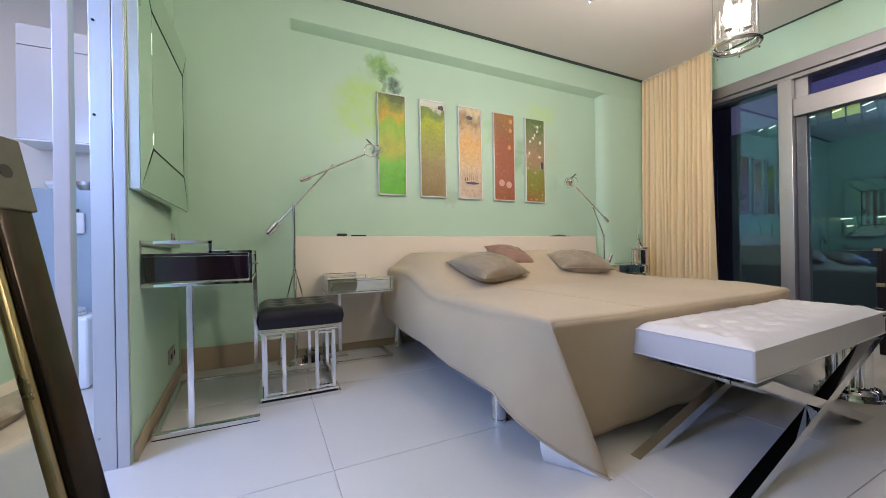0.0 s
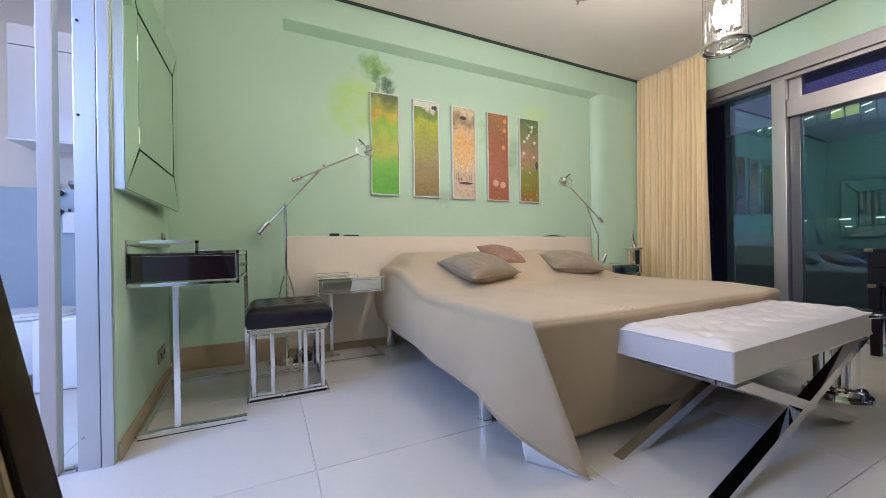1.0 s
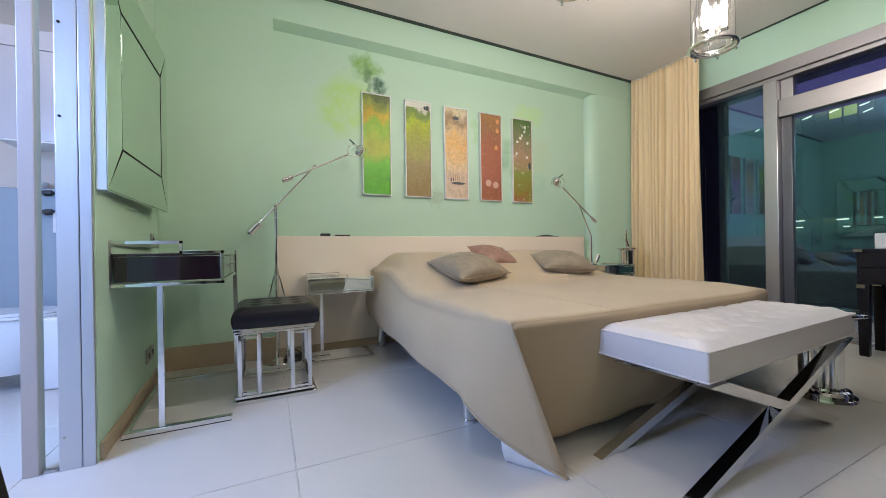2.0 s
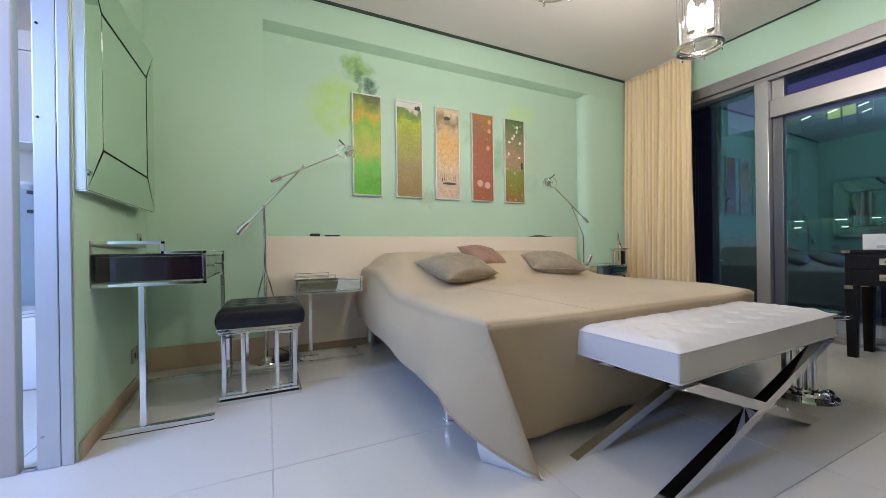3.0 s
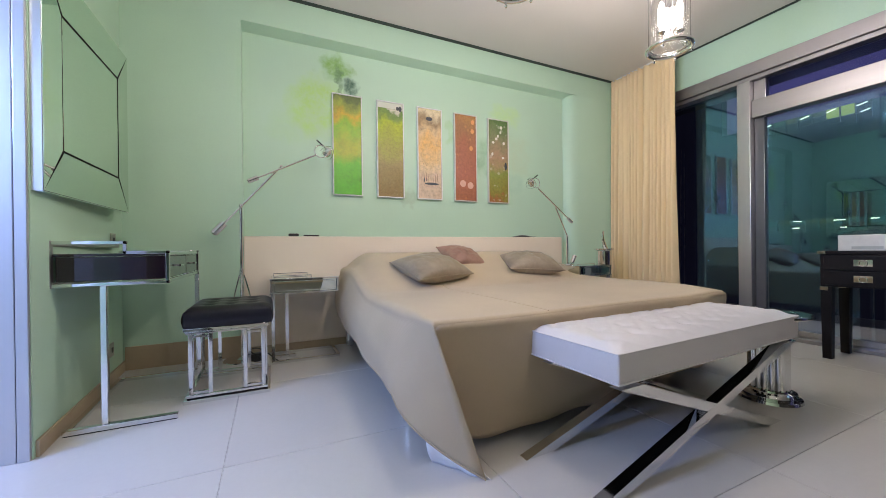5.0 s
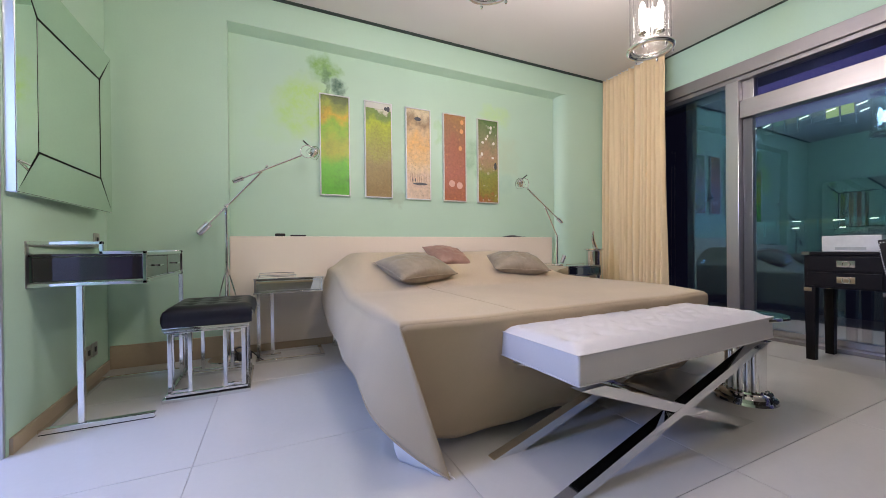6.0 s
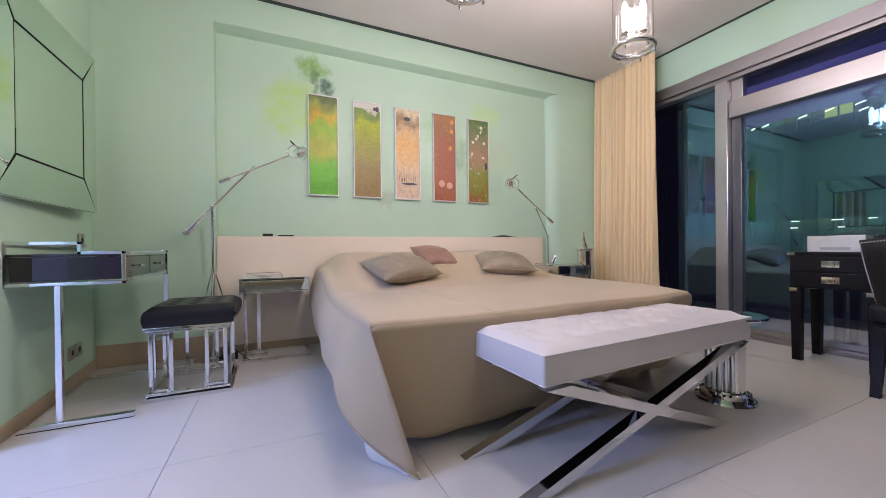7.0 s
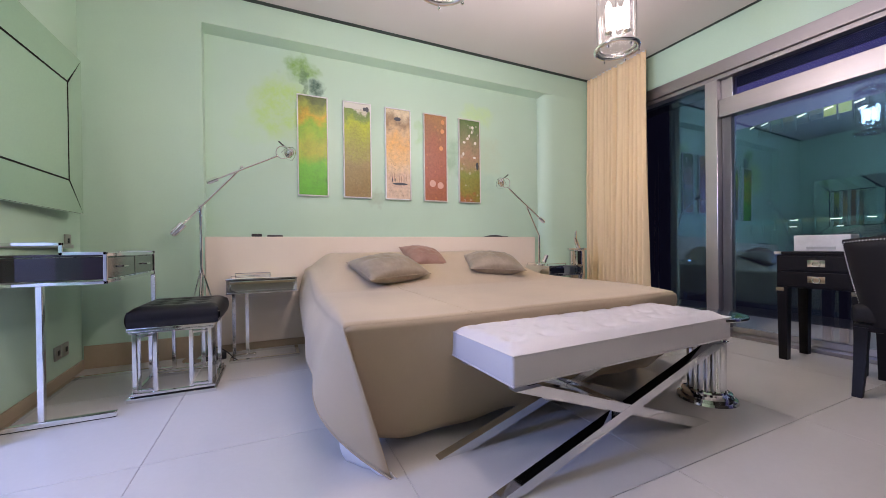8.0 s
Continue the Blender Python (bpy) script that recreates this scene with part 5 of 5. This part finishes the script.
def column_table():
    ob = thing("column_table", pose(2.655, 0.752, 0), "fluted chrome column side table with round top", "side table")
    part("foot", lathe(B(), [(0.128, 0), (0.132, 0.010), (0.128, 0.022), (0.112, 0.026), (0.115, 0.038), (0.108, 0.050), (0.088, 0.056), (0.085, 0.064), (0.0001, 0.064)], 48), CHROME, ob)
    part("fluted_shaft", lathe(B(), [(0.084, 0.0645), (0.084, 0.40), (0.083, 0.405)], 192, flute=18, depth=0.010), CHROME, ob)
    part("capital", lathe(B(), [(0.085, 0.4055), (0.098, 0.412), (0.10, 0.424), (0.0001, 0.424)], 48), CHROME, ob)
    part("tabletop", lathe(B(), [(0.165, 0.4245), (0.172, 0.431), (0.170, 0.440), (0.15, 0.444), (0.0001, 0.441)], 64), CHROME, ob)
    return ob


column_table()


# ---- black drawer desk and chair by the window ----
def drawer_desk():
    ob = thing("drawer_desk", pose(0, 0, 0), "black wooden campaign desk with chrome corners and handles by the window", "desk")
    x0, x1, y0, y1, z0, z1 = 3.80, 4.14, -0.55, 0.945, 0.495, 0.735
    part("body", box(B(), x0, x1, y0, y1, z0, z1 - 0.022, 0.003), BLACKWOOD, ob)
    part("top", box(B(), x0 - 0.008, x1 + 0.008, y0 - 0.008, y1 + 0.008, z1 - 0.021, z1, 0.004), BLACKWOOD, ob)
    for k in range(2):
        za = z0 + 0.012 + k * 0.104
        for ya, yb in ((0.585, 0.925), (0.06, 0.56), (-0.53, 0.035)):
            dr = part("drawer", box(B(), x0 - 0.010, x0 - 0.0005, ya, yb, za, za + 0.092, 0.002), BLACKWOOD, ob)
            c = (ya + yb) / 2 - 0.015
            part("handle_plate", box(B(), x0 - 0.013, x0 - 0.0105, c - 0.042, c + 0.042, za + 0.026, za + 0.068, 0.001), CHROME, dr)
            part("handle", ring(B(), (x0 - 0.016, c, za + 0.045), 0.018, 0.003, axis="X", seg=20, tseg=8), CHROME, dr)
    for x, y in ((x0 + 0.002, y1 - 0.055), (x1 - 0.055, y1 - 0.055), (x0 + 0.002, 0.53), (x0 + 0.002, y0), (x1 - 0.055, y0)):
        bm = B()
        rodm = Matrix.Translation((x + 0.027, y + 0.027, z0 / 2))
        vs = bmesh.ops.create_cone(bm, cap_ends=True, segments=4, radius1=0.032, radius2=0.040, depth=z0, matrix=rodm @ Matrix.Rotation(math.pi / 4, 4, "Z"))
        part("leg", bm, BLACKWOOD, ob, smooth=0)
        part("corner_plate", box(B(), x - 0.0045, x + 0.042, y + 0.016, y + 0.0575, z0 - 0.028, z0 - 0.003, 0.001), CHROME, ob)
    part("corner_plate", box(B(), x0 - 0.0115, x0 + 0.03, y1 - 0.03, y1 + 0.0105, z1 - 0.020, z1 + 0.0015, 0.001), CHROME, ob)
    return ob


drawer_desk()


def tissue_box():
    ob = thing("tissue_box", pose(3.90, 0.735, 0.7355), "pale silver box standing on the black desk", "box")
    part("body", box(B(), -0.06, 0.06, -0.135, 0.135, 0, 0.105, 0.004), surface("pale_silver_box", (0.62, 0.60, 0.56), 0.35, 0.3, vary=0.08, big=12), ob)
    part("slot", box(B(), -0.061, -0.0605, -0.07, 0.07, 0.012, 0.03), SWITCH, ob)
    return ob


tissue_box()


def dining_chair():
    ob = thing("upholstered_chair", pose(3.65, 0.270, 0, 0, 0, 4), "black upholstered chair with nailhead trim pushed to the desk", "chair")
    W = 0.25
    bm = B()

    def back(side):
        def f(u, v):
            y = -W + 2 * W * u
            narrow = 1 - 0.30 * (1 - v) ** 1.3
            curve = 0.06 * (2 * u - 1) ** 2
            lean = -0.055 * v
            top = 0.02 * (1 - (2 * u - 1) ** 2)
            thick = 0.035 * (min(1, min(u, 1 - u) * 8)) ** 0.5 * (min(1, (1 - v) * 10)) ** 0.5
            return Vector((-0.22 + curve + lean + side * thick, y * narrow, 0.36 + v * (0.445 + top)))
        return f

    sheet(bm, 28, 24, back(-1))
    sheet(bm, 28, 24, back(1))
    bmesh.ops.remove_doubles(bm, verts=bm.verts, dist=0.003)
    part("backrest", bm, CHAIRHIDE, ob, "black upholstered backrest", smooth=70)
    bm = B()
    box(bm, -0.23, 0.22, -0.22, 0.22, 0.37, 0.47, 0.03, 4)
    part("seat", bm, CHAIRHIDE, ob, smooth=60)
    part("seat_frame", box(B(), -0.21, 0.21, -0.21, 0.21, 0.33, 0.369, 0.004), BLACKWOOD, ob)
    f = back(-1)
    nail = B()
    for i in range(41):
        ball(nail, f(i / 40, 0.965) + Vector((-0.004, 0, 0)), 0.0042, seg=6)
    for s in (0.012, 0.988):
        for i in range(34):
            ball(nail, f(s, i / 35) + Vector((-0.004, 0, 0)), 0.0042, seg=6)
    tagged(part("nailheads", nail, CHROME, ob, "row of silver nailheads"), kind="stuff")
    for sx, sy in ((-1, -1), (-1, 1), (1, -1), (1, 1)):
        bm = B()
        prev = None
        for i in range(9):
            t = i / 8
            kick = 0.075 * (1 - t) ** 1.6 if sx < 0 else 0.0
            c = Vector((sx * 0.19 - kick, sy * 0.185, 0.35 * t))
            h = 0.018 + 0.008 * t
            q = [bm.verts.new(c + Vector((a * h, b * h, 0))) for a, b in ((-1, -1), (1, -1), (1, 1), (-1, 1))]
            if prev:
                for j in range(4):
                    bm.faces.new((prev[j], prev[(j + 1) % 4], q[(j + 1) % 4], q[j]))
            else:
                bm.faces.new(q[::-1])
            prev = q
        bm.faces.new(prev)
        part("leg", bm, BLACKWOOD, ob)
    return ob


dining_chair()


# ---- leaning mirror beside the doorway ----
def leaning_mirror():
    # local: x along the wall, y up the lean, z out of the glass
    up = Vector((-0.21, 0.0541, 1)).normalized()
    along = Vector((0.25, 0.97, 0)).normalized()
    out = along.cross(up)
    m = Matrix.Identity(4)
    for i in range(3):
        m[i][0], m[i][1], m[i][2] = along[i], up[i], out[i]
    m.translation = Vector((-0.076, 0.539, 0.006)) - along * 1.0
    ob = thing("leaning_mirror", m, "floor mirror in dark bronze frame leaning to the wall", "mirror")
    L, H = 1.0, 0.925
    part("glass", box(B(), 0.05, L - 0.05, 0.05, H - 0.05, -0.012, -0.004), MIRROR, ob, "silvered glass")
    for a in ((0, L, 0, 0.048), (0, L, H - 0.048, H), (0, 0.048, 0.0485, H - 0.0485), (L - 0.048, L, 0.0485, H - 0.0485)):
        part("frame_bar", box(B(), *a, -0.03, 0.006, 0.006, 3), BRONZE, ob, "dark bronze frame bar")
    for a in ((0.0485, L - 0.0485, 0.0485, 0.060), (0.0485, L - 0.0485, H - 0.060, H - 0.0485), (0.0485, 0.060, 0.0605, H - 0.0605), (L - 0.060, L - 0.0485, 0.0605, H - 0.0605)):
        part("gilt_bead", box(B(), *a, -0.011, 0.001, 0.003, 2), GOLD, ob, "aged gold bead")
    part("corner_plate", box(B(), L - 0.050, L + 0.003, H - 0.085, H + 0.003, -0.033, 0.008, 0.002), PLATE, ob, "dull bronze corner plate")
    part("corner_plate", box(B(), L - 0.040, L + 0.0035, 0.30, 0.40, -0.033, 0.0072, 0.002), PLATE, ob, "dull bronze corner plate")
    part("plate_hole", rod(B(), (L - 0.026, H - 0.04, 0.0075), (L - 0.026, H - 0.04, 0.0086), 0.008), PLASTIC, ob)
    return ob


leaning_mirror()


# ---- bathroom ----
def toilet():
    ob = thing("toilet", pose(-0.985, 2.95, 0.035, 0, 0, -90), "white ceramic toilet with closed lid", "toilet")
    bm = B()

    def shell(u, v):
        a = 2 * math.pi * u
        k = 0.55 + 0.45 * math.sin(min(1, v * 1.15) * math.pi / 2)
        x, y = 0.18 * k * math.cos(a), 0.27 * k * math.sin(a)
        return Vector((x, -0.30 + y + 0.04 * (1 - v), 0.06 + 0.32 * v))

    sheet(bm, 36, 14, shell)
    part("bowl", bm, CERAMIC, ob, smooth=80)
    part("back_block", box(B(), -0.165, 0.165, -0.15, 0.05, -0.035, 0.38, 0.02, 3), CERAMIC, ob)
    for z, k in ((0.383, 1.0), (0.402, 0.985)):
        bm = B()
        vs = [bm.verts.new((0.188 * k * math.cos(2 * math.pi * i / 40), -0.29 + 0.275 * k * math.sin(2 * math.pi * i / 40), z)) for i in range(40)]
        top = bmesh.ops.extrude_face_region(bm, geom=[bm.faces.new(vs)])["geom"]
        bmesh.ops.translate(bm, verts=[g for g in top if isinstance(g, bmesh.types.BMVert)], vec=(0, 0, 0.017))
        part("seat" if k == 1.0 else "lid", bm, CERAMIC, ob, smooth=30)
    return ob


toilet()
setting("bathroom_half_wall", box(B(), -2.7, -0.75, 3.352, 3.449, 0, 1.235, 0.004), BLUETILE, "grey-blue tiled ledge wall behind the toilet", "wall")
setting("baseboard_bathroom", box(B(), -2.69, -0.75, 3.338, 3.351, 0, 0.10, 0.002), BLUETILE, "grey tile skirting", "baseboard")


def wall_cabinet():
    ob = thing("wall_cabinet", pose(-1.395, 3.449, 1.525), "white gloss bathroom wall cabinet", "cabinet")
    part("body", box(B(), 0, 0.60, -0.24, 0, 0.02, 0.725, 0.003), GLOSSWHITE, ob)
    for k in range(2):
        part("door", box(B(), 0.001, 0.599, -0.26, -0.2405, (0.0, 0.595)[k], (0.591, 0.725)[k], 0.003), GLOSSWHITE, ob)
    part("pelmet", box(B(), -0.01, 0.61, -0.262, 0, -0.012, -0.001, 0.002), WHITEP, ob)
    return ob


wall_cabinet()
for bx, bh, mat, lab in ((-1.14, 0.06, STEEL, "small steel dish on the bathroom ledge"), (-1.30, 0.05, CERAMIC, "low white soap dish on the ledge"), (-0.93, 0.045, PLASTIC, "small black tray on the bathroom ledge")):
    d = thing("ledge_dish", pose(bx, 3.40, 1.2355), lab, "dish", "things on the bathroom ledge")
    part("bowl", lathe(B(), [(0.03, 0), (0.05, bh * 0.6), (0.052, bh), (0.046, bh), (0.03, 0.012), (0.0001, 0.012)], 24), mat, d)


towel = thing("hand_towel", pose(-1.165, 3.350, 0.93), "small white hand towel hanging on the tiled wall", "towel")
part("cloth", box(B(), -0.035, 0.035, -0.020, -0.002, 0.0, 0.145, 0.006, 3), LINEN, towel)
part("loop", box(B(), -0.008, 0.008, -0.012, -0.006, 0.1455, 0.170, 0.002), PLASTIC, towel, "black hanging loop")
for hz in (1.075, 1.205):
    hook = thing("towel_hook", pose(-1.225, 3.351, hz), "black towel hook on the tiled ledge wall", "hook", "towel hooks")
    part("peg", box(B(), -0.035, 0.035, -0.055, -0.009, -0.011, 0.011, 0.003), PLASTIC, hook)
    part("plate", box(B(), -0.02, 0.02, -0.0085, -0.0005, -0.02, 0.02, 0.002), PLASTIC, hook)


# ---- ceiling gap, its shade painted as dark strips ----
setting("gap_shade_north", box(B(), -0.60, WIN_X - 0.04, FRONT_Y - 0.040, FRONT_Y - 0.0005, CEIL_Z - 0.003, CEIL_Z + 0.02), GAPSHADE, "dark strip for the shade in the ceiling gap", "trim")
setting("gap_shade_east", box(B(), WIN_X - 0.030, WIN_X - 0.0005, NEAR_Y, FRONT_Y - 0.0005, CEIL_Z - 0.003, CEIL_Z + 0.02), GAPSHADE, "dark strip for the shade in the ceiling gap", "trim")


# ---- floor tiles ----
TS, G = 0.866, 0.0026
tile_bm = box(B(), G / 2, TS - G / 2, G / 2, TS - G / 2, -0.006, 0.0, 0.0012, 1)
tile_me = mesh_of("tile", tile_bm, TILE, 30)
for i in range(-3, 6):
    for j in range(-7, 3):
        x, y = 0.21 + i * TS, 1.312 + j * TS
        if x < 4.7 and x + TS > -2.5:
            t = new("tile", tile_me)
            t.parent = floor_slab
            t.location = (x, y, 0.0)
